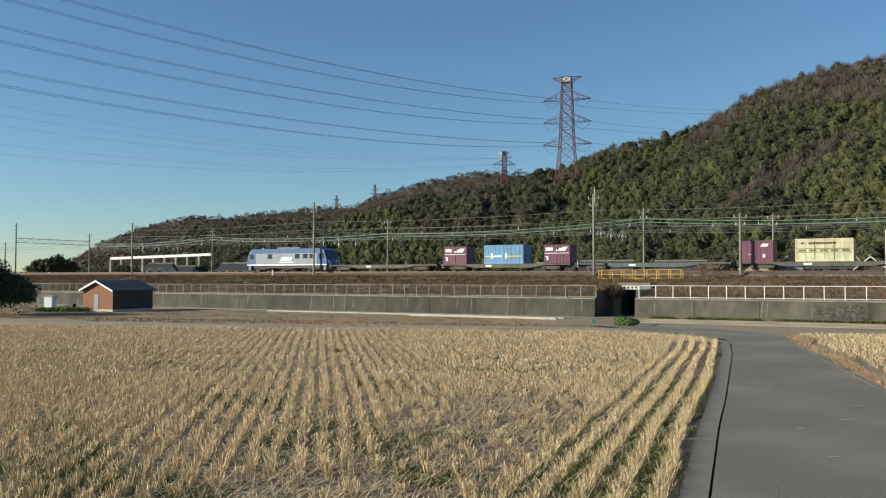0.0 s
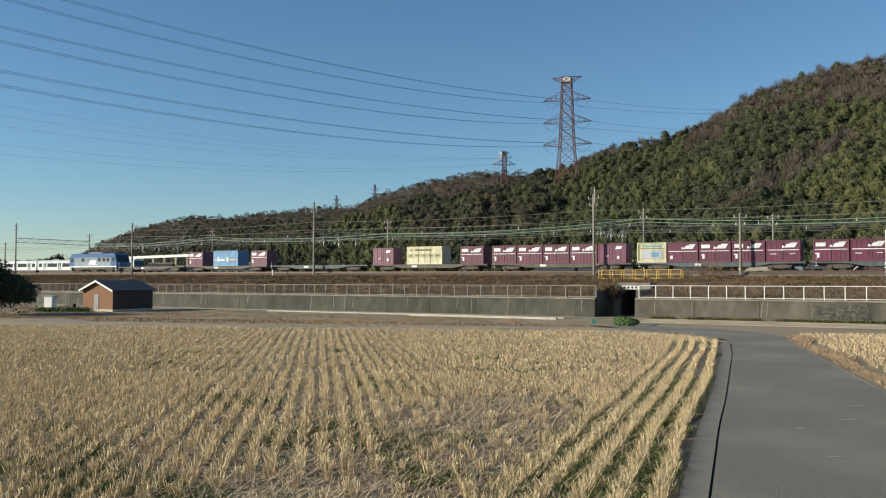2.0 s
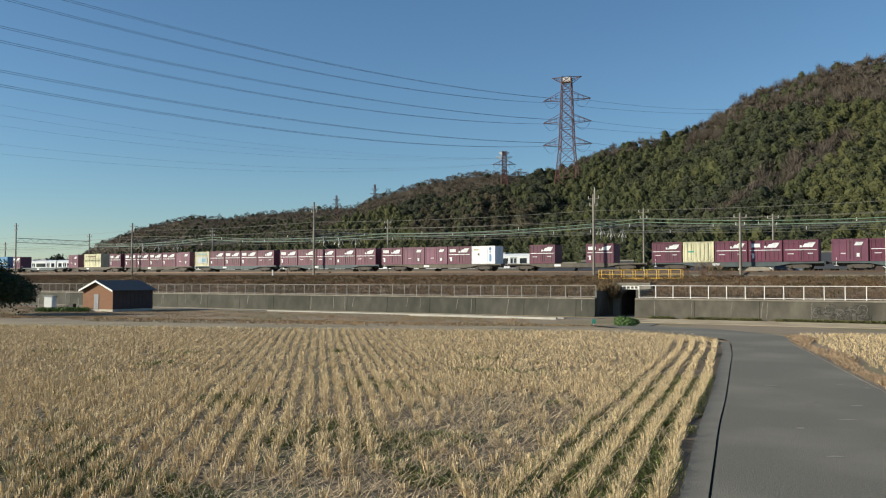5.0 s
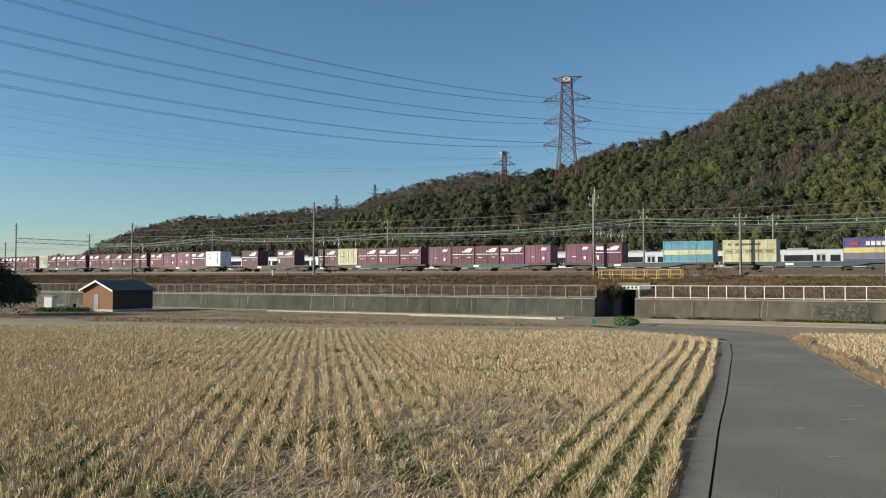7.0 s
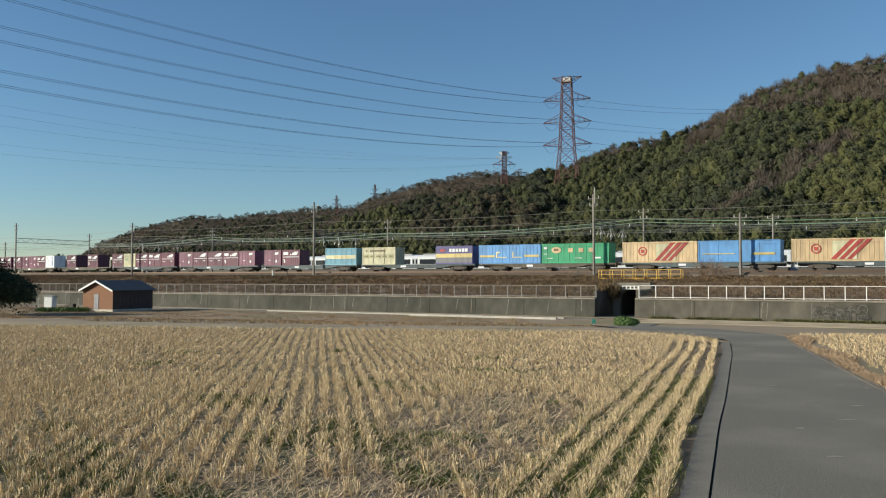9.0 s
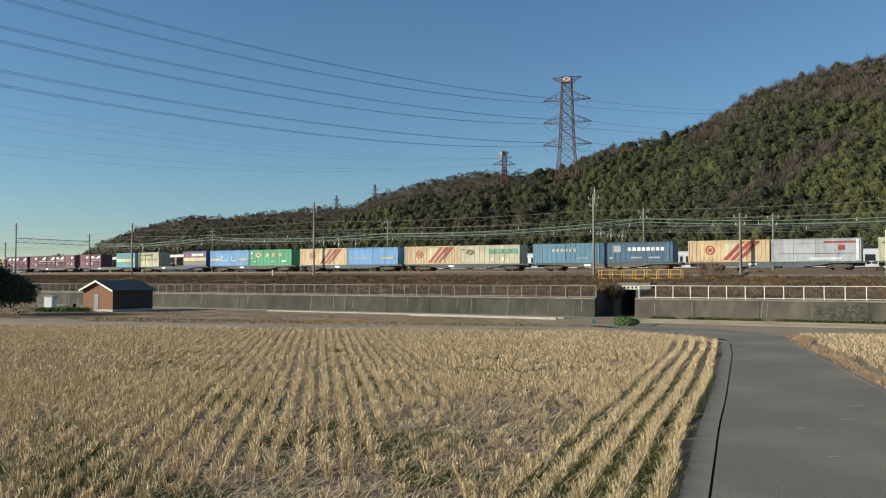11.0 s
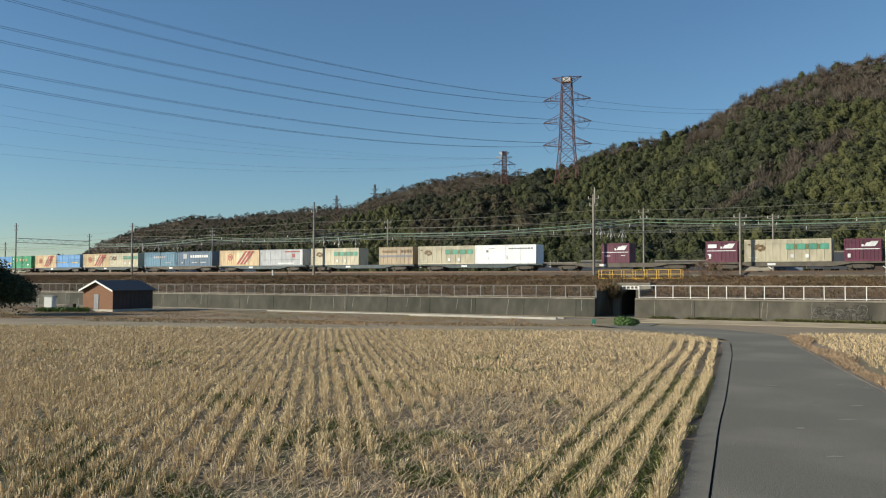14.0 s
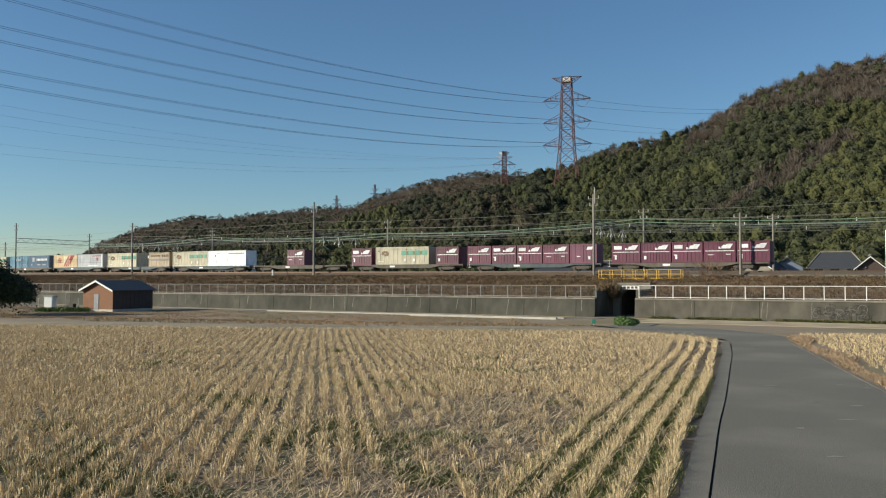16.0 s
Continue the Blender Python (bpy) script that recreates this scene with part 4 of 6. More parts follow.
loco = make_loco()
MOVES.append((loco, -92.5, -FREIGHT_V, TRACK_Y, 0.0))
wagon_a = make_wagon(M["wagon_blue"], "blue-grey steel container flat wagon on two bogies")
wagon_b = make_wagon(M["wagon_brown"], "dusty brown steel container flat wagon on two bogies")
used = set()
for k in range(-4, 20):
    proto = wagon_b if k in (-4, -3, -1, 0, 3, 4, 9, 12, 16, 17, 19) else wagon_a
    w = proto if proto.name not in used else copy_thing(proto, Matrix())
    used.add(proto.name)
    MOVES.append((w, -1.9 + 20.55 * k + 10.2, -FREIGHT_V, TRACK_Y, 0.0))
for q, key in LOAD:
    MOVES.append((container(key), q + KINDS[key][0] / 2, -FREIGHT_V, TRACK_Y, 1.02))
mid = None
for i in range(12):
    if i in (0, 11):
        c = make_carriage(1 if i == 0 else -1)
    elif mid is None:
        c = mid = make_carriage(0)
    else:
        c = copy_thing(mid, Matrix())
    MOVES.append((c, -192 - 36 * 1.5 - 10 - 19.9 * i, PASS_V, PASS_Y, 0.0))


def motions():
    for thing, q, v, y, h in MOVES:
        rows = []
        for k in range(17):
            L = q + v * k
            x, s, th = bend(L) if v < 0 else straight(L)
            rows.append((float(k), pose(x, y + s, rail_z(L) + h, 0, 0.19, -math.degrees(th))))
        walk(thing, rows)


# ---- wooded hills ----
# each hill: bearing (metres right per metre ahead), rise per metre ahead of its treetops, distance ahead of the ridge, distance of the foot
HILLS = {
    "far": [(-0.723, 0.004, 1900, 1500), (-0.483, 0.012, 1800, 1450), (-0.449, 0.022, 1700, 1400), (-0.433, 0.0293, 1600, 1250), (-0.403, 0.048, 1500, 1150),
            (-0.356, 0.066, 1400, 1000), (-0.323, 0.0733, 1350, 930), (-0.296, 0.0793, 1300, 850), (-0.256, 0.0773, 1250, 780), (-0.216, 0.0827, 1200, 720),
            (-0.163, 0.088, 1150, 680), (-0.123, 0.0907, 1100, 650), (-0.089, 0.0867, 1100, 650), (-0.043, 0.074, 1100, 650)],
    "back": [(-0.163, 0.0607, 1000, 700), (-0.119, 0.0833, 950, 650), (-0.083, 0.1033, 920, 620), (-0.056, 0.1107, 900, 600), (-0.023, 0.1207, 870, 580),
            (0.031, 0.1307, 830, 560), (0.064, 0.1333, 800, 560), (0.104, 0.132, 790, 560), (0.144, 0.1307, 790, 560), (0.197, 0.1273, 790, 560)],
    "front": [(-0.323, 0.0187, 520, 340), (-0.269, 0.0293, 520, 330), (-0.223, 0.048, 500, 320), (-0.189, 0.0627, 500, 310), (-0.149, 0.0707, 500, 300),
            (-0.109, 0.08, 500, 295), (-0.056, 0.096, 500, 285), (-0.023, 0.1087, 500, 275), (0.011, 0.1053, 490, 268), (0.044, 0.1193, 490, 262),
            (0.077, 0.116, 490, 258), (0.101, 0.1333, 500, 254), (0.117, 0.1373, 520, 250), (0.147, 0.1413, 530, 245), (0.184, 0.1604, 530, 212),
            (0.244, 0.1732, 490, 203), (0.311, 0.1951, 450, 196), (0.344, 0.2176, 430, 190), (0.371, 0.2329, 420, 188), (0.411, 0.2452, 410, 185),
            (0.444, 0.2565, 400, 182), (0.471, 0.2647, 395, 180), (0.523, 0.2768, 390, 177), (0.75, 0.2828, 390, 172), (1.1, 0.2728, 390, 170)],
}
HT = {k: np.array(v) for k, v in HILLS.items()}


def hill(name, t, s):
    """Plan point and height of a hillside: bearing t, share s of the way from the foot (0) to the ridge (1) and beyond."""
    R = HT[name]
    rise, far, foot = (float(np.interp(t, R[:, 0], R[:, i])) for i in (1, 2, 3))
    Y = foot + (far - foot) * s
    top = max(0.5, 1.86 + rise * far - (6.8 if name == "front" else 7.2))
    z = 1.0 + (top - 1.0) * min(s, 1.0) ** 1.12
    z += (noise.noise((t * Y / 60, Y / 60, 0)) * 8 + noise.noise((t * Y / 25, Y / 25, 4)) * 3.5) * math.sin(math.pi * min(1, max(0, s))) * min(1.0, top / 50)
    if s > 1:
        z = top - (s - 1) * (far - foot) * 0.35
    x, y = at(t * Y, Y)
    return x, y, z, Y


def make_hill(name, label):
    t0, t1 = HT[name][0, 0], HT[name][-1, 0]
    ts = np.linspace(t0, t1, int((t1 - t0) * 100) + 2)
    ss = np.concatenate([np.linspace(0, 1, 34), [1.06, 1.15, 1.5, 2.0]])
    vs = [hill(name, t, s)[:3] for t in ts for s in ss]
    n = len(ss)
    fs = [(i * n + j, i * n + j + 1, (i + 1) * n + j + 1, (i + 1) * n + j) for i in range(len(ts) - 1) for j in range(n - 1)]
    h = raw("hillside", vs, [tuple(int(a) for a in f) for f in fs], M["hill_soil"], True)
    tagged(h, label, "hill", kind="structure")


def crowns(trees, leaves, size, flat, rng):
    """Leaf clumps of many crowns at once. trees: rows of x, y, z (foot), radius, height."""
    T = np.array(trees)
    c = np.repeat(T, leaves, axis=0)
    k = len(c)
    d = rng.normal(0, 1, (k, 3))
    d[:, 2] = np.abs(d[:, 2]) * 0.95 - 0.25
    d /= np.linalg.norm(d, axis=1)[:, None]
    # lumps on each crown
    ph = np.repeat(rng.uniform(0, 6.28, (len(T), 3)), leaves, axis=0)
    lump = 1 + 0.22 * np.sin(4 * d[:, 0] + ph[:, 0]) * np.sin(4 * d[:, 1] + ph[:, 1]) + 0.15 * np.sin(5 * d[:, 2] + ph[:, 2])
    r = c[:, 3] * lump * rng.uniform(0.76, 1.06, k)
    p = c[:, :3] + np.stack([d[:, 0] * r, d[:, 1] * r, c[:, 4] * 0.55 + d[:, 2] * r * c[:, 4] / (2.1 * c[:, 3])], 1)
    sz = size * c[:, 3] * rng.uniform(0.55, 1.5, k)
    # clumps lie roughly along the crown's surface
    n = d + rng.normal(0, flat, (k, 3))
    n /= np.linalg.norm(n, axis=1)[:, None]
    u = np.cross(n, rng.normal(0, 1, (k, 3)))
    u /= np.linalg.norm(u, axis=1)[:, None] + 1e-6
    w = np.cross(n, u)
    ang = rng.uniform(0.6, 1.4, (k, 3)).cumsum(1) * 2.0
    return p[:, None, :] + (np.cos(ang)[:, :, None] * u[:, None, :] + np.sin(ang)[:, :, None] * w[:, None, :]) * sz[:, None, None]


M["hill_soil"] = mat("hill_soil", (0.055, 0.045, 0.026), (0.075, 0.058, 0.035), 0.05, 0.95, bump=0.3, bscale=0.6)
LEAF = {"bamboo": ((0.070, 0.073, 0.022), (0.054, 0.061, 0.019), (0.044, 0.052, 0.017)),
        "evergreen": ((0.030, 0.036, 0.015), (0.043, 0.047, 0.019), (0.056, 0.047, 0.024)),
        "bare": ((0.112, 0.090, 0.068), (0.094, 0.073, 0.052), (0.126, 0.103, 0.082))}
for kind, tones in LEAF.items():
    for i, c0 in enumerate(tones):
        M[kind + str(i)] = mat(kind, c0, tuple(v * 0.72 for v in c0), 0.5, 0.95, island=0.16, amount=0.4, c3=tuple(v * 0.85 for v in c0), scale2=0.08)


def cores(trees, rng):
    """Closed lumpy bodies under the leaf clumps, one for each crown."""
    T = np.array(trees)
    rings = [(-0.5, 0.75), (0.05, 1.0), (0.6, 0.8), (0.9, 0.42)]
    D = [np.array([q * math.cos(6.283 * (i + 0.5 * (k % 2)) / 7), q * math.sin(6.283 * (i + 0.5 * (k % 2)) / 7), z]) for k, (z, q) in enumerate(rings) for i in range(7)] + [np.array([0, 0, 1.0])]
    D = np.array(D)
    F = []
    for k in range(3):
        for i in range(7):
            a, b, c, d = 7 * k + i, 7 * k + (i + 1) % 7, 7 * k + 7 + i, 7 * k + 7 + (i + 1) % 7
            F += [(a, b, c), (b, d, c)]
    F += [(21 + i, 21 + (i + 1) % 7, 28) for i in range(7)]
    rad = T[:, None, 3] * rng.uniform(0.68, 0.98, (len(T), len(D)))
    P = T[:, None, :3] + np.stack([D[None, :, 0] * rad, D[None, :, 1] * rad, T[:, None, 4] * 0.55 + D[None, :, 2] * rad * T[:, None, 4] / (2.1 * T[:, None, 3])], 2)
    return P[:, np.array(F)].reshape(-1, 3, 3)


def twigs(trees, count, width, rng):
    """Leafless crowns: slender branches fanning out from each stem."""
    T = np.array(trees)
    c = np.repeat(T, count, axis=0)
    k = len(c)
    d = rng.normal(0, 1, (k, 3))
    d[:, 2] = np.abs(d[:, 2]) * 0.9 + 0.15
    d /= np.linalg.norm(d, axis=1)[:, None]
    r, h = c[:, 3], c[:, 4]
    u = rng.uniform(0.1, 0.85, k)[:, None]
    size = np.stack([r, r, h * 0.62], 1)
    a = c[:, :3] + np.stack([0 * r, 0 * r, h * 0.42], 1) + d * size * u
    b = a + (d + rng.normal(0, 0.35, (k, 3))) * size * rng.uniform(0.16, 0.36, k)[:, None] + np.stack([0 * r, 0 * r, h * 0.06], 1)
    w = np.cross(b - a, rng.normal(0, 1, (k, 3)))
    w /= np.linalg.norm(w, axis=1)[:, None] + 1e-6
    w *= (width * rng.uniform(0.6, 1.4, k))[:, None]
    stem = np.stack([T[:, :3] + (-0.22, 0, 0), T[:, :3] + (0.22, 0, 0), T[:, :3] + np.stack([0 * T[:, 3], 0 * T[:, 3], T[:, 4] * 0.95], 1)], 1)
    return np.concatenate([np.stack([a - w, a + w, b], 1), stem])


def patch(t, e, t0, e0, rt, re):
    """Inside an oval stand of trees, by bearing and rise."""
    return ((t - t0) / rt) ** 2 + ((e - e0) / re) ** 2 < 1


def stand(name, t, e, below, n1, rng):
    """Kind and tone of the tree that grows at bearing t, rise e, a little below the ridge."""
    q = rng.random()
    if name == "far":
        if below > 0.010 + 0.012 * n1 + 0.03 * max(0.0, -0.2 - t) and q < 0.7:
            return ("bamboo", 1) if n1 > 0.1 else ("evergreen", 1)
        return ("bare", int(q * 3)) if q < 0.9 else ("evergreen", 1)
    if name == "back":
        return ("evergreen", int(q * 20) % 2) if q < (0.18 if below < 0.004 and t < 0.07 else 0.06) else ("bare", int(q * 30) % 3)
    if t > 0.29 and below < 0.032 + 0.10 * max(0.0, t - 0.38) + 0.022 * n1 and q < 0.88:
        return "bare", int(q * 30) % 3
    if 0.13 < t <= 0.29 and below < 0.010 and q < 0.7:
        return "bare", int(q * 30) % 3
    # grey leafless gully running down the slope
    k = min(1.0, max(0.0, (0.477 - t) / 0.153))
    if abs(e - (0.181 - 0.084 * k)) < 0.013 + 0.010 * n1 and 0.31 < t < 0.49 and q < 0.85:
        return "bare", 0 if q < 0.5 else 2
    if patch(t, e, 0.37, 0.157, 0.05, 0.032) and q < 0.75 or patch(t, e, 0.41, 0.088, 0.055, 0.03) and q < 0.6:
        return "evergreen", int(q * 20) % 2
    if patch(t, e, 0.04, 0.076, 0.075, 0.032) and q < 0.85:
        return "evergreen", 2 if q < 0.6 else 1
    if patch(t, e, -0.033, 0.101, 0.032, 0.016) or patch(t, e, 0.05, 0.11, 0.02, 0.012) or patch(t, e, 0.11, 0.125, 0.014, 0.014):
        return "evergreen", 0
    if t > 0.44 or -0.13 < t < 0.0:
        return ("bamboo", 0 if q < 0.6 else 1) if q < 0.85 else ("evergreen", 1)
    if t < -0.13:
        return ("evergreen", int(q * 20) % 3) if q < 0.6 else ("bamboo", 1) if q < 0.85 else ("bare", 1)
    if n1 > -0.12:
        return "bamboo", 0 if q < 0.22 else 1 if q < 0.68 else 2
    return ("evergreen", 1 if q < 0.5 else 0) if q < 0.8 else ("bamboo", 2)


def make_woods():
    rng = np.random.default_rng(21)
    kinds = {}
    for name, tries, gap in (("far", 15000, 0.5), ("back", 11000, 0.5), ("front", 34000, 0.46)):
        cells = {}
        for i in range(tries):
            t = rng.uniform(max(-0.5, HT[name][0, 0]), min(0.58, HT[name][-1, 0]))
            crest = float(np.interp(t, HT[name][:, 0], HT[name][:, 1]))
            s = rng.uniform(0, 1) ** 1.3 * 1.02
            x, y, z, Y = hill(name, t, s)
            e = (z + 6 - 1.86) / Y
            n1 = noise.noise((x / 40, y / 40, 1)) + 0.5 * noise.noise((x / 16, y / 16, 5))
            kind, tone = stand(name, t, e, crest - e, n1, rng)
            r = rng.uniform(1.7, 3.7) * {"bamboo": 0.72, "evergreen": 0.95, "bare": 0.95}[kind] * (1.05 if Y > 700 else 1.0)
            # keep crowns apart as they stand against each other on the slope
            g = gap * r / Y
            ci, cj = int(t / 0.02), int(e / 0.02)
            if any(abs(t - p) < g and abs(e - w) < g * 0.9 for di in (-1, 0, 1) for dj in (-1, 0, 1) for p, w in cells.get((ci + di, cj + dj), ())):
                continue
            cells.setdefault((ci, cj), []).append((t, e))
            h = r * {"bamboo": 2.7, "evergreen": 1.9, "bare": 2.15}[kind] * rng.uniform(0.8, 1.2)
            kinds.setdefault((kind, tone, int(Y > 560)), []).append((x, y, z - 1.0, r, h))
    for (kind, tone, far), T in sorted(kinds.items()):
        if kind == "bare":
            arr = crowns(T, 95, 0.17, 2.0, rng) if far else twigs(T, 300, 0.085, rng)
        else:
            arr = np.concatenate([cores(T, rng), crowns(T, 40 if far else 170, 0.22 if far else 0.12, 0.5 if kind == "evergreen" else 0.75, rng)])
        label = {"bamboo": "yellow-green bamboo groves on the hillside", "evergreen": "dark evergreen woods on the hillside", "bare": "bare grey-brown winter woods on the hillside"}[kind]
        tagged(tris("woods", arr, M[kind + str(tone)]), label, "woods", kind="stuff")


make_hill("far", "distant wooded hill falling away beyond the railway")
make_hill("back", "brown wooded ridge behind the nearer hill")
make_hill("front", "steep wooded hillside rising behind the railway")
make_woods()


# ---- pylons and power lines ----
M["pylon"] = mat("pylon", (0.15, 0.058, 0.046), (0.10, 0.05, 0.045), 0.3, 0.7, c3=(0.13, 0.10, 0.095), scale2=0.05)
M["pylon_pale"] = mat("pylon_pale", (0.60, 0.57, 0.53), (0.48, 0.45, 0.42), 0.5, 0.7)
M["wire"] = mat("wire", (0.10, 0.11, 0.13), (0.08, 0.09, 0.10), 0.5, 0.6)


def make_pylon(X, Y, base, H, arms, wb, mid_w, wt, turn, r, label):
    p = tagged(new("pylon"), label, "pylon", group="lattice pylons")
    x, y = at(X, Y)
    p.matrix_basis = pose(x, y, base, 0, 0, turn)

    def w(z):
        k = z / H
        return (wb + (mid_w - wb) * k / 0.4) / 2 if k < 0.4 else (mid_w + (wt - mid_w) * (k - 0.4) / 0.6) / 2

    levels = [H * k for k in (0, 0.14, 0.27, 0.38, 0.48, 0.56, 0.64, 0.72, 0.80, 0.88, 0.94, 0.99)]
    for sx in (-1, 1):
        for sy in (-1, 1):
            bm = bmesh.new()
            rings = [[bm.verts.new((sx * w(a) + r * 1.5 * cx, sy * w(a) + r * 1.5 * cy, a)) for cx, cy in ((-1, -1), (1, -1), (1, 1), (-1, 1))] for a in levels]
            for a, b in zip(rings, rings[1:]):
                for i in range(4):
                    bm.faces.new((a[i], a[(i + 1) % 4], b[(i + 1) % 4], b[i]))
            part("leg", bm, M["pylon"], p)
    for a, b in zip(levels, levels[1:]):
        for q in range(4):
            c0, s0 = round(math.cos(q * math.pi / 2)), round(math.sin(q * math.pi / 2))

            def pt(k, z):
                u, v = k * w(z), w(z)
                return (u * c0 - v * s0, u * s0 + v * c0, z)
            for e0, e1 in ((pt(-1, a), pt(1, b)), (pt(1, a), pt(-1, b)), (pt(-1, b), pt(1, b))):
                bm = bmesh.new()
                tube(bm, e0, e1, r, n=4)
                part("brace", bm, M["pylon"], p)
    for z, half, mat_name in arms:
        up = 4.2 if half > 8 else -2.6
        for sx in (-1, 1):
            bm = bmesh.new()
            tip = (sx * half, 0, z + 0.3)
            for sy in (-1, 1):
                tube(bm, (sx * w(z), sy * w(z), z), tip, r * 1.2, n=4)
                tube(bm, (sx * w(z), sy * w(z), z + up), tip, r, n=4)
                for k in (0.3, 0.6):
                    a = Vector((sx * w(z), sy * w(z), z)).lerp(Vector(tip), k)
                    b = Vector((sx * w(z), sy * w(z), z + up)).lerp(Vector(tip), k)
                    tube(bm, a, b, r * 0.7, n=4)
            part("cross_arm", bm, M[mat_name], p)
            if z > H - 2 and half > 4.2:
                part("peak_plate", boxes((sx * 0.1 if sx > 0 else -2.4, -w(z), z - 2.4, 2.4 if sx > 0 else -0.1, w(z), z - 0.2)), M["pylon_pale"], p, "pale painted peak of the tower")
            if half > 8:
                bm = bmesh.new()
                for i in range(6):
                    a, b = i / 6, (i + 1) / 6
                    f = lambda q: (sx * (half - 0.5 - (half - 4) * q), 0, z - 4.6 * math.sin(math.pi * q) * (1 - 0.3 * q) + 2.0 * q * 0)
                    tube(bm, f(a), f(b), r * 0.7, n=4)
                part("jumper_loop", bm, M["wire"], p)
    return p


make_pylon(64.8, 440, 46, 62.6, ((26.2, 12.9, "pylon"), (38.0, 12.7, "pylon"), (49.8, 12.5, "pylon"), (61.6, 7.8, "pylon")), 12.6, 7.4, 4.6, TURN - 18, 0.13, "tall reddish steel lattice pylon with three cross-arm tiers")
make_pylon(55.2, 760, 84, 34, ((21.5, 10.4, "pylon"), (28.6, 7.6, "pylon_pale"), (32.5, 4.6, "pylon_pale")), 6.0, 4.0, 3.4, TURN, 0.17, "distant dark steel lattice pylon with a white top on the ridge")
make_pylon(-126, 1000, 80, 22, ((12, 5, "pylon"), (17, 4, "pylon")), 3, 2.2, 1.6, TURN, 0.12, "very distant small steel pylon on the ridge")
make_pylon(-75, 930, 85, 22, ((12, 5, "pylon"), (17, 4, "pylon")), 3, 2.2, 1.6, TURN, 0.12, "very distant small steel pylon on the ridge")


def line(name, pts, r, material, label, group=""):
    bm = bmesh.new()
    ring = []
    for i, p in enumerate(pts):
        d = (Vector(pts[min(i + 1, len(pts) - 1)]) - Vector(pts[max(i - 1, 0)])).to_track_quat("Z", "Y")
        ring.append([bm.verts.new(Vector(p) + d @ Vector((r * math.cos(a), r * math.sin(a), 0))) for a in (0, 2.1, 4.2)])
    for a, b in zip(ring, ring[1:]):
        for i in range(3):
            bm.faces.new((a[i], a[(i + 1) % 3], b[(i + 1) % 3], b[i]))
    return tagged(part(name, bm, material, None), label, "cable", group)


def hang(a, b, sag, n=24, over=1.0):
    """Points of a hanging wire from a to b and on past it by the factor over."""
    a, b = Vector(a), Vector(b)
    return [a.lerp(b, over * i / n) - Vector((0, 0, sag * 4 * (over * i / n) * (1 - over * i / n))) for i in range(n + 1)]


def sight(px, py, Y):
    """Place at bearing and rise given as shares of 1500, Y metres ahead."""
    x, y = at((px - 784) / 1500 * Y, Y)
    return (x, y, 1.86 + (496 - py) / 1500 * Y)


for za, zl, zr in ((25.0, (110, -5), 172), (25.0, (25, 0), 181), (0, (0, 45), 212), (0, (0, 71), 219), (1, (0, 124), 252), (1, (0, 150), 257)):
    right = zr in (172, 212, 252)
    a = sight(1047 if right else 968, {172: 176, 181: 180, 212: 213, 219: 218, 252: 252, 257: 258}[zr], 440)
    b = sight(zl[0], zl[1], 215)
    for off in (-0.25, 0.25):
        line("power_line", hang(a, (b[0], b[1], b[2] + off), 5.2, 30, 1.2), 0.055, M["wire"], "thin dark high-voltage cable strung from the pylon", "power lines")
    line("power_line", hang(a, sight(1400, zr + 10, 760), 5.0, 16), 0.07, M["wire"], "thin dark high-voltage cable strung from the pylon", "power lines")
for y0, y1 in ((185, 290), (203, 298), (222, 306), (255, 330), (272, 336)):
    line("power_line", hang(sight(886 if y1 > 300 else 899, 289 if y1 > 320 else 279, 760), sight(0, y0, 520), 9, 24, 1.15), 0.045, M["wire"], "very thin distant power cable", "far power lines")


# ---- overhead line gear ----
M["pole"] = mat("pole", (0.30, 0.27, 0.23), (0.22, 0.20, 0.17), 1.5, 0.85, c3=(0.16, 0.14, 0.12), scale2=0.5, stretch=(1, 1, 0.3))
M["green_wire"] = mat("green_wire", (0.13, 0.21, 0.145), (0.10, 0.17, 0.12), 0.5, 0.6)
M["insulator"] = mat("insulator", (0.46, 0.44, 0.40), (0.36, 0.34, 0.31), 5, 0.35)
M["yellow_paint"] = mat("yellow_paint", (0.72, 0.46, 0.07), (0.55, 0.34, 0.06), 3, 0.6)


def make_pole(x, y, top, r=0.17, extra=0.0):
    p = tagged(new("catenary_pole"), "weathered grey concrete railway mast with steel brackets", "railway mast", group="railway masts")
    z0 = lie(x, y) - 0.3
    bm = bmesh.new()
    tube(bm, (x, y, z0), (x, y, top), r, r * 0.75, 12)
    part("shaft", bm, M["pole"], p, smooth=False)
    part("cap", boxes((x - 0.1, y - 0.1, top, x + 0.1, y + 0.1, top + 0.12)), M["dark_metal"], p)
    for k, z in enumerate((top - 0.6, top - 1.5)):
        part("bracket", boxes((x - 0.75 + 0.2 * k, y - 0.05, z, x + 0.75 - 0.2 * k, y + 0.05, z + 0.09)), M["galv_dull"], p)
        for s in (-1, 1):
            bm = bmesh.new()
            xx = x + s * (0.68 - 0.2 * k)
            tube(bm, (xx, y, z + 0.09), (xx, y, z + 0.42), 0.06, 0.04, 8)
            part("insulator", bm, M["insulator"], p)
    for z in (z0 + 3.2, z0 + 5.2):
        bm = bmesh.new()
        tube(bm, (x, y, z), (x, y, z + 0.08), r * 1.15, n=12)
        part("band", bm, M["galv_dull"], p)
    if extra:
        bm = bmesh.new()
        tube(bm, (x + 0.15, y, top - 1.2), (x + 0.15, y, top + extra), 0.09, 0.07, 8)
        part("extension", bm, M["insulator"], p)
    return p


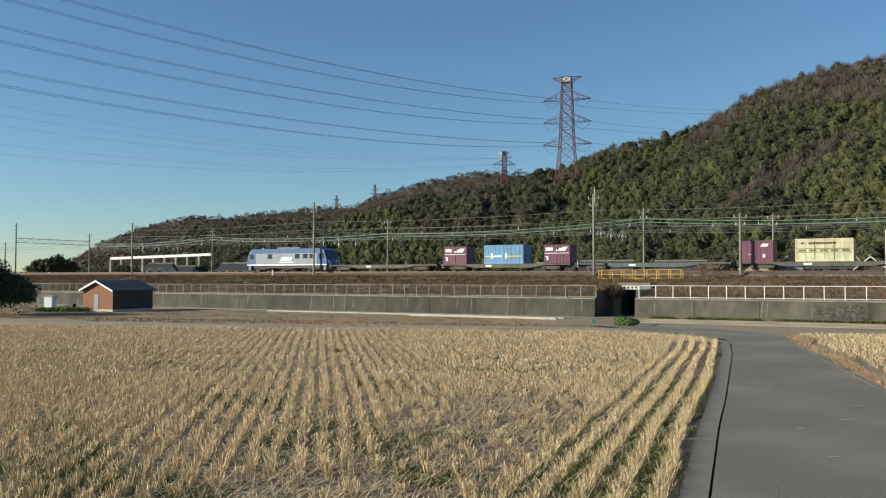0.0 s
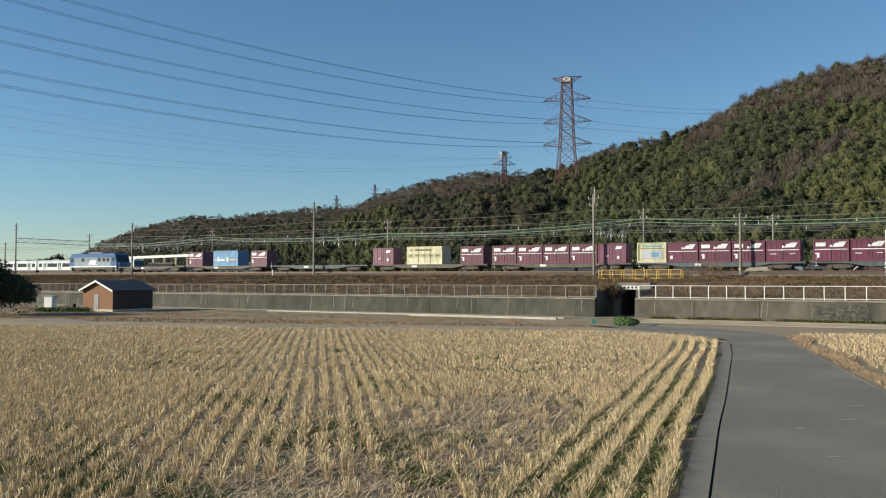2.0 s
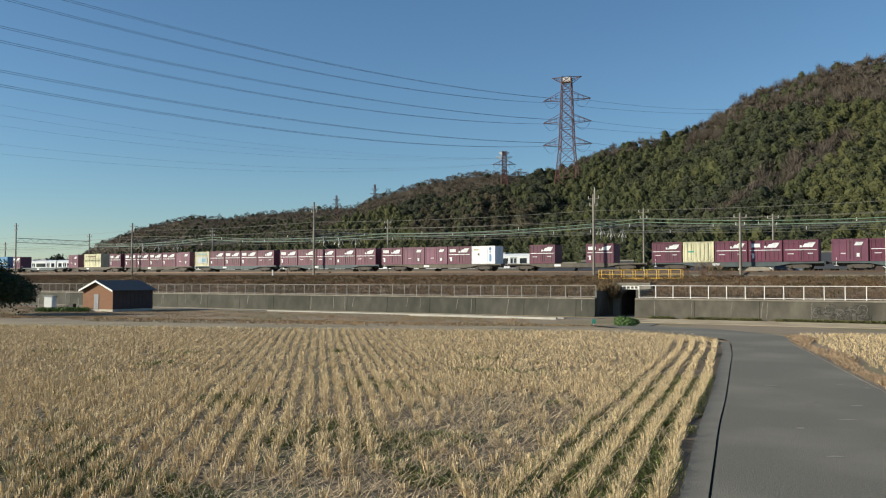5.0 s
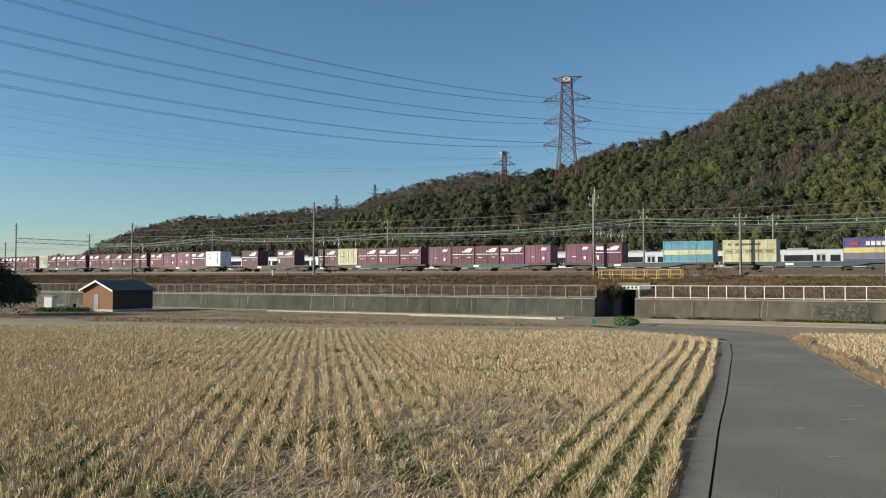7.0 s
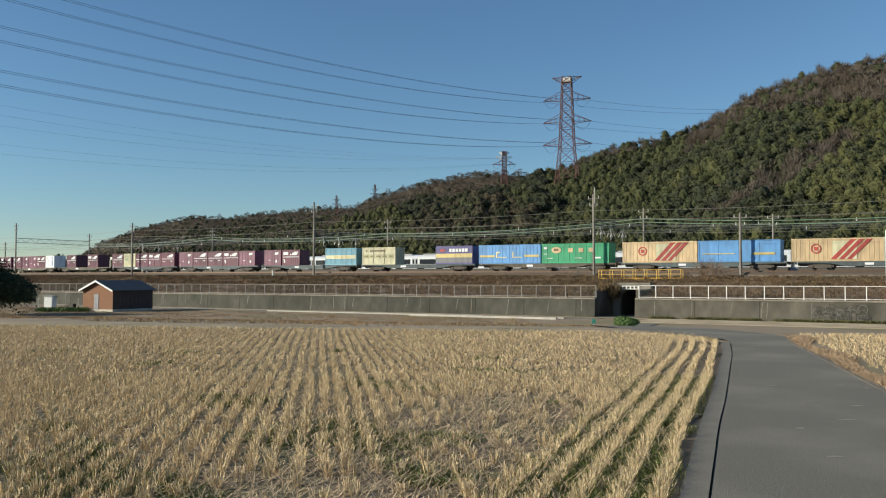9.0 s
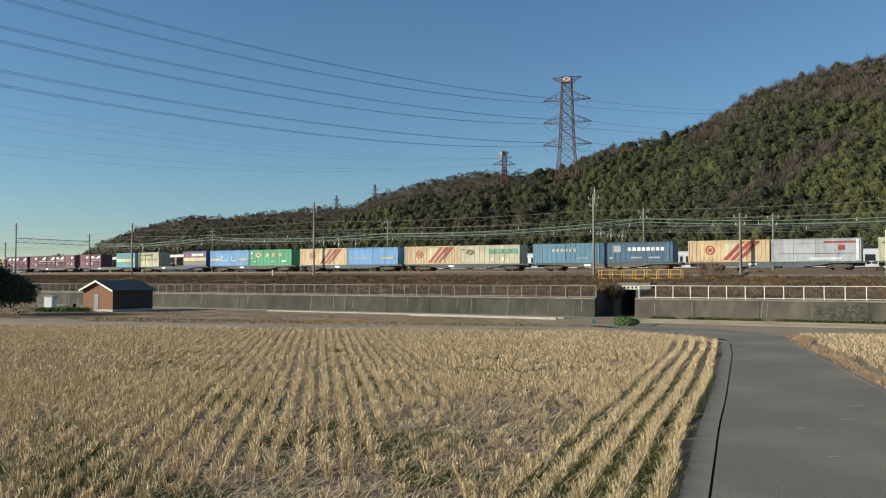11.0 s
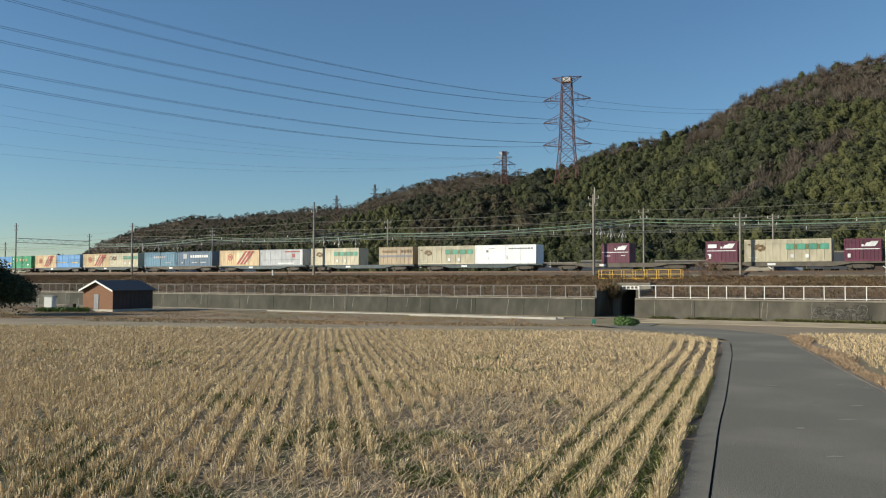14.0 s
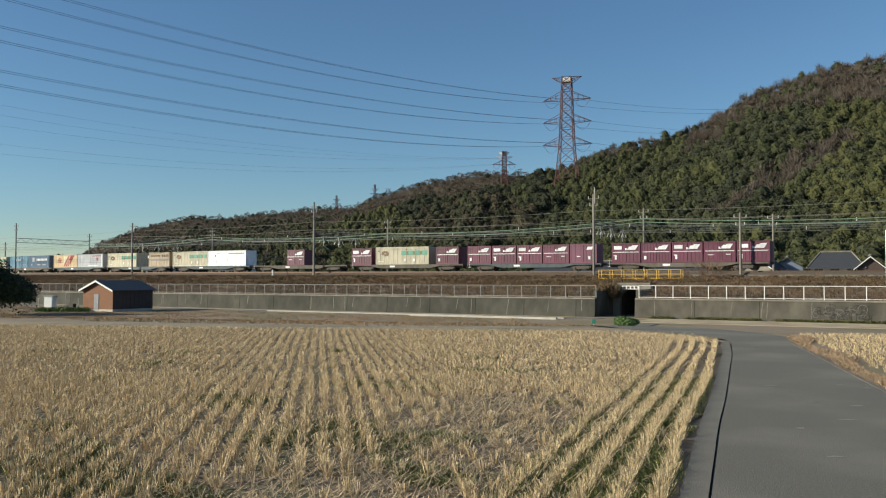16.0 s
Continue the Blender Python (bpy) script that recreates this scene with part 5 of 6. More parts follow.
def make_gantry(x, y0, y1, z, drops):
    g = tagged(new("gantry_beam"), "dark steel lattice beam across the tracks with hanging insulators", "gantry", group="overhead line gantries")
    for dz in (0, 0.6):
        part("chord", boxes((x - 0.05, y0, z + dz, x + 0.05, y1, z + dz + 0.09)), M["galv_dull"], g)
    n = int((y1 - y0) / 1.1)
    for i in range(n):
        a, b = y0 + (y1 - y0) * i / n, y0 + (y1 - y0) * (i + 1) / n
        bm = bmesh.new()
        tube(bm, (x, a, z + (0.05 if i % 2 else 0.6)), (x, b, z + (0.6 if i % 2 else 0.05)), 0.035, n=5)
        part("lattice_bar", bm, M["galv_dull"], g)
    for k, yd in enumerate(drops):
        for off, lean in ((-0.7, 0.5), (-0.25, -0.45), (0.3, 0.5), (0.75, -0.4)):
            bm = bmesh.new()
            a, b = Vector((x, yd + off, z)), Vector((x + lean * 0.3, yd + off + lean, z - 0.75 - 0.15 * (k % 2)))
            tube(bm, a, b, 0.022, n=4)
            part("hanger", bm, M["galv"], g)
            bm = bmesh.new()
            e = b + (b - a).normalized() * 0.5
            for q in range(3):
                tube(bm, b.lerp(e, q / 3), b.lerp(e, (q + 0.7) / 3), 0.075, 0.05, 7)
            part("insulator", bm, M["insulator"], g, "pale ribbed insulator")
        bm = bmesh.new()
        tube(bm, (x, yd, z), (x, yd, z - 1.7), 0.04, n=6)
        tube(bm, (x, yd, z - 1.6), (x, yd + 1.2, z - 2.1), 0.03, n=6)
        part("drop_arm", bm, M["galv"], g)


# mast rows: near mast (along the track, across it, top), far mast likewise
MASTS = ((-176.84, 102.9, 14.25, -167.5, 116, 12.2), (-131.31, 102.9, 12.39, -125.2, 117.5, 12.0), (-85.89, 102.9, 13.92, -82.2, 117.8, 12.1), (-39.65, 102.9, 12.87, -37.95, 118, 12.1), (-21.52, 102.9, 9.74, -20.6, 118.5, 10.6))
for x, ya, za, xb, yb, zb in MASTS:
    make_pole(x, ya + shift(x), za, extra=0.9 if za == 12.87 else 0)
    make_pole(xb, yb + shift(xb), zb, 0.15)
    if -165 < x < -30:
        g = shift(x)
        make_gantry(x + 0.1, ya + g, yb + g, 8.9, (105.2 + g, 109 + g, 113.5 + g))
for X, Y, top in ((-107, 207, 11.0),):
    make_pole(*at(X, Y), top)
truss = tagged(new("gantry_beam"), "slender dark lattice beam spanning the tracks", "gantry", group="overhead line gantries")
A, B = Vector((-167.5, 98.5 + shift(-167.5), 10.6)), Vector((-167.5, 116 + shift(-167.5), 10.6))
for i in range(16):
    a, b = A.lerp(B, i / 16), A.lerp(B, (i + 1) / 16)
    bm = bmesh.new()
    tube(bm, a, b, 0.06, n=5)
    tube(bm, a - Vector((0, 0, 0.9)), b - Vector((0, 0, 0.9)), 0.05, n=5)
    tube(bm, a if i % 2 else a - Vector((0, 0, 0.9)), b - Vector((0, 0, 0.9)) if i % 2 else b, 0.04, n=5)
    part("lattice_bay", bm, M["galv_dull"], truss)

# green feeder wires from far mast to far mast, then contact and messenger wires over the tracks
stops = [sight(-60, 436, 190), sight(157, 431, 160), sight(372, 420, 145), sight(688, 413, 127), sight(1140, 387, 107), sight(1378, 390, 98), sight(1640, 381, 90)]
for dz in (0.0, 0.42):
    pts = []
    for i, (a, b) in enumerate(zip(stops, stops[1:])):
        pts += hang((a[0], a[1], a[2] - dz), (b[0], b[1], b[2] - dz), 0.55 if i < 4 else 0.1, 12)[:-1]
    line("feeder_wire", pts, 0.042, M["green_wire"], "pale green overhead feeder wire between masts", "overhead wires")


def along(y, z, r, sag, material, label, x0=-210, x1=40):
    span = [-250, -210, -167.5, -125.2, -82.2, -37.95, 3, 45]
    pts = []
    for a, b in zip(span, span[1:]):
        for k in range(6):
            q = k / 6
            x = a + (b - a) * q
            pts.append((x, y + shift(x), rail_z(x) + z - sag * 4 * q * (1 - q)))
    line("overhead_wire", pts, r, material, label, "overhead wires")


for y in (TRACK_Y, TRACK_Y + 3.9):
    along(y, 5.15, 0.02, 0.0, M["wire"], "dark copper contact wire over the track")
    along(y, 6.15, 0.02, 0.7, M["wire"], "dark messenger wire over the track")
for y, z in ((98.7, 7.4), (118.5, 6.6), (118.5, 7.6), (112, 5.3), (99, 6.3)):
    along(y, z, 0.018, 0.35, M["galv_dull"], "thin grey cable between masts")
# droppers and small insulators on the far wires
for i in range(26):
    x = -150 + i * 5.6
    bm = bmesh.new()
    zz = rail_z(x) + 5.6 + 0.5 * math.sin(i * 2.3)
    tube(bm, (x, 112 + shift(x), zz), (x, 112 + shift(x), zz + 0.42), 0.07, 0.05, 6)
    tagged(part("line_insulator", bm, M["insulator"]), "small pale insulator hanging on an overhead wire", "insulator", "line insulators")


# ---- lineside things ----
def make_trough():
    t = tagged(new("cable_trough"), "row of pale concrete cable trough covers along the track edge", "cable trough", kind="structure")
    me = finish(boxes((-0.98, -0.2, -0.18, 0.98, 0.2, 0.12)), "trough_cover", M["coping"], 0.015)
    for i in range(40):
        x = -33 + i * 2.0
        shared("trough_cover", me, t, pose(x, 98.9, lie(x, 98.9) + 0.12, 0, 0, 0.4 * math.sin(i * 5.0)))


def make_rails():
    r = tagged(new("work_platform"), "yellow tubular handrail platform beside the track", "railing")
    x0, x1, y = -36.5, -26.7, 96.3
    for yy in (y, y + 0.9):
        for z in (2.1, 2.55, 3.05):
            bm = bmesh.new()
            tube(bm, (x0, yy, z), (x1, yy, z), 0.03, n=6)
            part("rail", bm, M["yellow_paint"], r)
        for k in range(8):
            x = x0 + (x1 - x0) * k / 7
            bm = bmesh.new()
            tube(bm, (x, yy, lie(x, yy) - 0.2), (x, yy, 3.07), 0.04, n=6)
            part("post", bm, M["yellow_paint"], r)
    part("deck", boxes((x0, y, 2.0, x1, y + 0.9, 2.07)), M["yellow_paint"], r)
    part("end_rail", boxes((x1 - 0.03, y, 3.0, x1 + 0.03, y + 0.9, 3.06), (x1 - 0.03, y, 2.5, x1 + 0.03, y + 0.9, 2.56)), M["yellow_paint"], r)
    bm = bmesh.new()
    tube(bm, (x0 + 2.4, y - 0.6, 1.2), (x0 + 5.2, y, 2.1), 0.04, n=6)
    tube(bm, (x0 + 3.0, y - 0.6, 1.2), (x0 + 5.8, y, 2.1), 0.04, n=6)
    part("stair_rail", bm, M["yellow_paint"], r)


def make_stake(x, y, h, r, material, label):
    bm = bmesh.new()
    z = lie(x, y)
    tube(bm, (x, y, z - 0.1), (x, y, z + h), r, n=8)
    s = tagged(new("marker_post"), label, "marker post")
    part("shaft", bm, material, s)
    bm = bmesh.new()
    tube(bm, (x, y, z + h), (x, y, z + h + 0.05), r * 0.8, r * 0.4, 8)
    part("cap", bm, material, s)


make_trough()
make_rails()
make_stake(-89.9, 98.0, 1.0, 0.11, M["white_paint"], "white distance marker post beside the track")
make_stake(-39.75, 98.0, 0.9, 0.05, M["dark_metal"], "thin dark leaning marker beside the track")
make_stake(-86.6, 97.6, 0.9, 0.05, M["dark_metal"], "thin dark leaning marker beside the track")
b = tagged(new("sign_post"), "narrow white banner sign on a post", "sign")
part("banner", boxes((-5.28, 84.3, 1.0, -4.75, 84.36, 6.3)), M["white_paint"], b)
part("post", boxes((-4.74, 84.3, -0.1, -4.66, 84.38, 6.4)), M["violet"], b)


# ---- buildings ----
M["roof_tile"] = mat("roof_tile", (0.06, 0.063, 0.07), (0.04, 0.043, 0.048), 3, 0.6, bump=0.02, bscale=8)
M["plaster"] = mat("plaster", (0.66, 0.63, 0.57), (0.54, 0.51, 0.46), 0.8, 0.85)
M["siding"] = mat("siding", (0.215, 0.098, 0.046), (0.165, 0.076, 0.036), 1.0, 0.8, stretch=(1, 1, 4), bump=0.006, bscale=12)
M["dark_siding"] = mat("dark_siding", (0.075, 0.05, 0.042), (0.05, 0.036, 0.032), 1.2, 0.8)
M["blue_wall"] = mat("blue_wall", (0.16, 0.20, 0.27), (0.12, 0.15, 0.21), 0.8, 0.8)


def make_house(x, y, turn, w, d, eave, ridge, wall, label, z0=None, gable_white=False, hip=0.0):
    h = tagged(new("house"), label, "house", group="houses beyond the railway")
    z0 = lie(x, y) if z0 is None else z0
    h.matrix_basis = pose(x, y, z0, 0, 0, turn)
    bm = bmesh.new()
    poly(bm, [(-w / 2, -d / 2, -0.3), (-w / 2, d / 2, -0.3), (-w / 2, d / 2, eave), (-w / 2, 0, eave + 0.01 if hip else ridge - 0.15), (-w / 2, -d / 2, eave)], (w, 0, 0))
    part("wall", bm, M[wall], h)
    o = 0.6
    slope = (ridge - eave) / (d / 2)
    for s in (-1, 1):
        bm = bmesh.new()
        poly(bm, [(-w / 2 - o + hip, 0, ridge), (w / 2 + o - hip, 0, ridge), (w / 2 + o, s * (d / 2 + o), eave - slope * o), (-w / 2 - o, s * (d / 2 + o), eave - slope * o)], (0, 0, 0.14))
        rf = part("roof", bm, M["roof_tile"], h)
        n = 0 if hip else int((w + 2 * o) / 0.45)
        me = None
        for i in range(n):
            bm2 = bmesh.new()
            xx = -w / 2 - o + (w + 2 * o) * (i + 0.5) / n
            if me is None:
                tube(bm2, (0, 0, ridge + 0.15), (0, s * (d / 2 + o), eave - slope * o + 0.15), 0.03, n=5)
                me = finish(bm2, "tile_row", M["roof_tile"])
            shared("tile_row", me, rf, pose(xx, 0, 0))
    for sx in (-1, 1) if hip else ():
        bm = bmesh.new()
        poly(bm, [(sx * (w / 2 + o - hip), 0, ridge), (sx * (w / 2 + o), d / 2 + o, eave - slope * o), (sx * (w / 2 + o), -d / 2 - o, eave - slope * o)], (0, 0, 0.14))
        part("roof", bm, M["roof_tile"], h)
        for s in (-1, 1):
            bm = bmesh.new()
            tube(bm, (sx * (w / 2 + o - hip), 0, ridge + 0.2), (sx * (w / 2 + o), s * (d / 2 + o), eave - slope * o + 0.16), 0.12, n=6)
            part("hip_ridge", bm, M["coping"], h)
    part("ridge_cap", boxes((-w / 2 - o + hip, -0.16, ridge + 0.1, w / 2 + o - hip, 0.16, ridge + 0.42)), M["coping"], h, "pale grey ridge tiles", bevel=0.04)
    for k in range(int(w / 2.6)):
        xx = -w / 2 + 1.3 + k * 2.6
        wd = part("window", boxes((xx - 0.7, -d / 2 - 0.05, 1.0, xx + 0.7, -d / 2 - 0.002, 2.1)), M["glass"], h)
        part("frame", boxes((xx - 0.78, -d / 2 - 0.08, 0.92, xx + 0.78, -d / 2 - 0.051, 1.0), (xx - 0.78, -d / 2 - 0.08, 2.1, xx + 0.78, -d / 2 - 0.051, 2.18), (xx - 0.03, -d / 2 - 0.08, 1.0, xx + 0.03, -d / 2 - 0.051, 2.1)), M["galv"], wd)
    if gable_white:
        for sx in (-1, 1):
            for s in (-1, 1):
                bm = bmesh.new()
                xx = sx * (w / 2 + o)
                poly(bm, [(xx, 0, ridge + 0.02), (xx, s * (d / 2 + o), eave - slope * o + 0.02), (xx, s * (d / 2 + o), eave - slope * o - 0.13), (xx, 0, ridge - 0.15)], (sx * 0.08, 0, 0))
                part("barge_board", bm, M["white_paint"], h)
    return h


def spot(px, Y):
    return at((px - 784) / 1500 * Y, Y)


for px, Y, turn, w, d, eave, ridge, wall, label, gw in (
        (1480, 150, 6, 8.2, 7, 2.5, 4.9, "plaster", "single-storey house with a grey tiled roof", False),
        (1540, 146, 96, 4, 4, 2.4, 4.1, "dark_siding", "house wing with a white-edged tiled gable", True),
        (1394, 160, 98, 6, 5.2, 2.8, 4.5, "blue_wall", "low house with blue-grey walls and dark roof", False),
        (1350, 155, 80, 6, 5, 2.4, 4.2, "coping", "small house with a white-edged gable", True),
        (1205, 170, 12, 9, 6, 2.2, 4.0, "dark_siding", "low dark farmhouse behind the tracks", False),
        (1075, 180, 10, 10, 7, 2.4, 4.3, "plaster", "low tiled farmhouse behind the tracks", False),
        (985, 190, 10, 8, 6, 2.4, 4.2, "dark_siding", "low tiled shed behind the tracks", False),
        (285, 230, 20, 6, 5, 1.9, 3.4, "plaster", "small pale house beyond the railway", False),
        (325, 260, 20, 7, 6, 2.6, 4.2, "blue_wall", "small grey house beyond the railway", False),
        (105, 300, 25, 9, 7, 3.0, 4.8, "plaster", "small pale house beyond the railway", False),
        (420, 225, 15, 8, 5.5, 2.2, 3.7, "plaster", "low grey house beyond the railway", False)):
    make_house(*spot(px, Y), turn, w, d, eave, ridge, wall, label, None, gw, 2.2 if px == 1480 else 0.0)

# pale elevated parapet far beyond the tracks
v = tagged(new("viaduct"), "long pale concrete viaduct parapet beyond the railway", "viaduct")
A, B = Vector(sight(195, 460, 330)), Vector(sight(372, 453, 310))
d = (B - A) / 9
for i in range(9):
    a, b = A + d * i, A + d * (i + 1)
    bm = bmesh.new()
    poly(bm, [a, b, b + Vector((0, 0, 0.95)), a + Vector((0, 0, 0.95))], (0.2, 0.6, 0))
    part("parapet", bm, M["fence_pale"], v)
    part("pier", boxes((a.x - 0.5, a.y, -1, a.x + 0.5, a.y + 0.6, a.z)), M["coping"], v)


def make_shed():
    x, y = at(-39.5, 101.5)
    s = tagged(new("shed"), "small brown gabled farm shed with grey roof and white trim", "shed")
    s.matrix_basis = pose(x, y, lie(x, y), 0, 0, TURN + 62)
    w, l, e, r = 5.2, 6.2, 2.65, 3.7
    # local: gable end faces -x side, the long side faces -y
    bm = bmesh.new()
    poly(bm, [(0, 0, 0.3), (0, w, 0.3), (0, w, e), (0, w / 2, r - 0.05), (0, 0, e)], (0.12, 0, 0))
    part("gable_wall", bm, M["siding"], s, "orange-brown boarded gable")
    bm = bmesh.new()
    poly(bm, [(l, 0, 0.3), (l, w, 0.3), (l, w, e), (l, w / 2, r - 0.05), (l, 0, e)], (-0.12, 0, 0))
    part("gable_wall", bm, M["siding"], s)
    # long sides, battens and trim: shade away from the sun is in the dark colour
    part("side_wall", boxes((0.12, 0.0, 0.3, l - 0.12, 0.12, e)), M["dark_siding"], s, "brown boarded side, darkened in colour as the shaded side")
    part("side_wall", boxes((0.12, w - 0.12, 0.3, l - 0.12, w, e)), M["dark_siding"], s)
    part("footing", boxes((0.02, 0.02, -0.3, l - 0.02, w - 0.02, 0.3)), M["pale_concrete"], s, "pale concrete footing")
    for sg in (0, 1):
        y0, y1 = (w / 2, -0.35) if sg == 0 else (w / 2, w + 0.35)
        drop = (r - e) / (w / 2) * 0.35
        bm = bmesh.new()
        poly(bm, [(-0.35, y0, r), (l + 0.35, y0, r), (l + 0.35, y1, e - drop), (-0.35, y1, e - drop)], (0, 0, 0.09))
        part("roof", bm, M["roof_tile"], s, "dark grey sheet roof")
        bm = bmesh.new()
        poly(bm, [(-0.36, y0, r + 0.1), (-0.36, y1, e - drop + 0.1), (-0.36, y1, e - drop - 0.12), (-0.36, y0, r - 0.12)], (-0.05, 0, 0))
        part("barge_board", bm, M["white_paint"], s, "white barge board")
    d = part("door", boxes((-0.05, 2.4, 0.3, -0.001, 3.2, 2.1)), M["grey_paint"], s, "grey metal door")
    part("handle", boxes((-0.09, 2.48, 1.1, -0.051, 2.54, 1.25)), M["galv"], d)
    part("corner_trim", boxes((-0.02, -0.03, 0.3, 0.08, -0.001, e)), M["dark_siding"], s)
    for k in range(9):
        part("batten", boxes((0.3 + k * 0.6, -0.03, 0.3, 0.36 + k * 0.6, -0.001, e - 0.05)), M["dark_siding"], s)


make_shed()


# ---- plants and small things ----
M["bush"] = mat("bush", (0.035, 0.05, 0.018), (0.022, 0.034, 0.012), 0.6, 0.85, island=0.5)
M["leafy"] = mat("leafy", (0.10, 0.17, 0.04), (0.07, 0.12, 0.03), 1, 0.8, island=0.4)
M["bark"] = mat("bark", (0.10, 0.075, 0.055), (0.07, 0.052, 0.04), 4, 0.95, bump=0.02)
M["twig"] = mat("twig", (0.20, 0.12, 0.07), (0.13, 0.085, 0.055), 3, 0.9, island=0.3)


def make_tree(x, y, r, h, material, label, leaves, seed, size=0.1):
    t = tagged(new("tree"), label, "tree")
    z = lie(x, y)
    bm = bmesh.new()
    rng = np.random.default_rng(seed)
    tube(bm, (x, y, z - 0.2), (x + 0.1, y, z + h * 0.45), 0.2, 0.12, 8)
    for k in range(7):
        a = rng.uniform(0, 6.28)
        tube(bm, (x + 0.05, y, z + h * (0.15 + 0.04 * k)), (x + math.cos(a) * r * 0.6, y + math.sin(a) * r * 0.6, z + h * (0.4 + 0.07 * k)), 0.07, 0.02, 5)
    part("trunk", bm, M["bark"], t)
    lobes = [(x + rng.normal(0, r * 0.33), y + rng.normal(0, r * 0.33), z + abs(rng.normal(0, 0.10)) * h - 0.10 * h, r * rng.uniform(0.55, 0.85), h * rng.uniform(0.65, 0.95)) for k in range(11)]
    o = tris("crown", crowns(lobes, leaves, size, 0.7, rng), material)
    o.parent = t


make_tree(*spot(-4, 92), 3.5, 5.7, M["bush"], "dense dark evergreen tree at the field's edge", 2600, 3, 0.055)
make_tree(*spot(1108, 66), 0.75, 0.95, M["leafy"], "low leafy green bush beside the lane", 500, 5, 0.16)
for k, (px, Y, r, h) in enumerate(((95, 240, 3.2, 6.2), (75, 260, 3.6, 5.6), (120, 280, 3.4, 5.6), (300, 300, 4, 6), (225, 290, 4, 5.6), (350, 280, 5, 6), (395, 270, 4, 6))):
    make_tree(*spot(px, Y), r, h, M["evergreen1"], "bushy evergreen tree beyond the railway", 160, 30 + k, 0.2)


def make_shrub(x, y, h, n, label, seed):
    rng = np.random.default_rng(seed)
    z = lie(x, y)
    bm = bmesh.new()
    for i in range(n):
        a = rng.uniform(0, 6.28)
        l = h * rng.uniform(0.5, 1.1)
        b = Vector((x + rng.normal(0, 0.25), y + rng.normal(0, 0.15), z - 0.1))
        m = b + Vector((math.cos(a) * l * 0.25, math.sin(a) * l * 0.2, l * 0.55))
        tube(bm, b, m, 0.022, 0.015, 4)
        for k in range(4):
            e = m + Vector((math.cos(a) * l * 0.2 + rng.normal(0, 0.18) * h, math.sin(a) * l * 0.15 + rng.normal(0, 0.1) * h, l * rng.uniform(0.2, 0.5)))
            tube(bm, m, e, 0.014, 0.006, 3)
    s = tagged(new("shrub"), label, "shrub", group="bare shrubs on the bank")
    part("branches", bm, M["twig"], s)


for k, (x, h, n) in enumerate(((-24.5, 2.6, 24), (-23.2, 2.2, 16), (-26.2, 1.6, 12), (-22, 1.4, 12), (-36, 1.2, 10), (-41, 1.0, 10), (-60, 0.9, 10), (-17, 1.0, 10), (-12.5, 0.9, 10))):
    make_shrub(x, 97.4 - 0.2 * (k % 3), h, n, "bare brown leafless shrub on the embankment", 60 + k)
c = []
rng = np.random.default_rng(77)
for k in range(260):
    if k % 2:
        q, y = rng.uniform(0, 1), rng.uniform(86.8, 88.2)
        c.append((CUT0 - 0.1 + 0.85 * q, y, 0.65 - 0.75 * q))
    else:
        x, y = CUT0 + rng.uniform(-1.6, 0.4), rng.uniform(84.2, 91.5)
        x = x if y > 89.5 else min(x, CUT0 - 0.45)
        c.append((x, y, lie(x, y) - 0.1))
tagged(tris("dry_thicket", np.concatenate(blades(np.array(c), 10, 0.8, 0.35, 0.05, 0.7, rng)), M["bankgrass"]), "withered reddish thicket above the underpass", "thicket", kind="stuff")
c = [(*at((px - 784) / 1500 * 103 + rng.normal(0, 0.3), 103 + rng.normal(0, 0.6)), LOW) for px in rng.uniform(70, 160, 90)]
tagged(tris("vegetable_rows", np.concatenate(blades(np.array(c), 16, 0.45, 0.3, 0.07, 0.8, rng)), M["leafy"]), "green vegetable plants beside the shed", "plants", kind="stuff")
# white cabinet and odds and ends beside the shed
x, y = spot(90, 107)
cb = tagged(new("utility_cabinet"), "white metal cabinet standing below the wall", "cabinet")
cb.matrix_basis = pose(x, y, lie(x, y), 0, 0, 20)
part("body", boxes((-0.6, -0.4, 0, 0.6, 0.4, 1.75)), M["white_paint"], cb, bevel=0.02)
part("roof", boxes((-0.7, -0.5, 1.75, 0.75, 0.5, 1.85)), M["galv"], cb, bevel=0.01)
part("door", boxes((-0.5, -0.43, 0.1, 0.5, -0.401, 1.65)), M["white_paint"], cb)
for k, px in enumerate((70, 84, 118, 140, 155)):
    x, y = spot(px, 106 + k % 2)
    make_stake(x, y, 1.5 + 0.3 * (k % 3), 0.04, M["galv"], "thin grey garden stake beside the shed")
x, y = spot(126, 105)
bx = tagged(new("crate"), "dark plastic farm crates stacked on the ground", "crate")
bx.matrix_basis = pose(x, y, lie(x, y), 0, 0, 15)
part("lower_crate", boxes((-0.9, -0.3, 0, -0.2, 0.3, 0.7)), M["dark_metal"], bx, bevel=0.02)
part("upper_crate", boxes((-0.1, -0.3, 0, 0.6, 0.3, 0.9)), M["dark_metal"], bx, bevel=0.02)
x, y = spot(1050, 69)
mk = tagged(new("marker_board"), "small green and white marker on a short post", "marker")
mk.matrix_basis = pose(x, y, lie(x, y), 0, 0, TURN)
part("post", boxes((-0.05, -0.05, -0.1, 0.05, 0.05, 0.55)), M["white_paint"], mk)
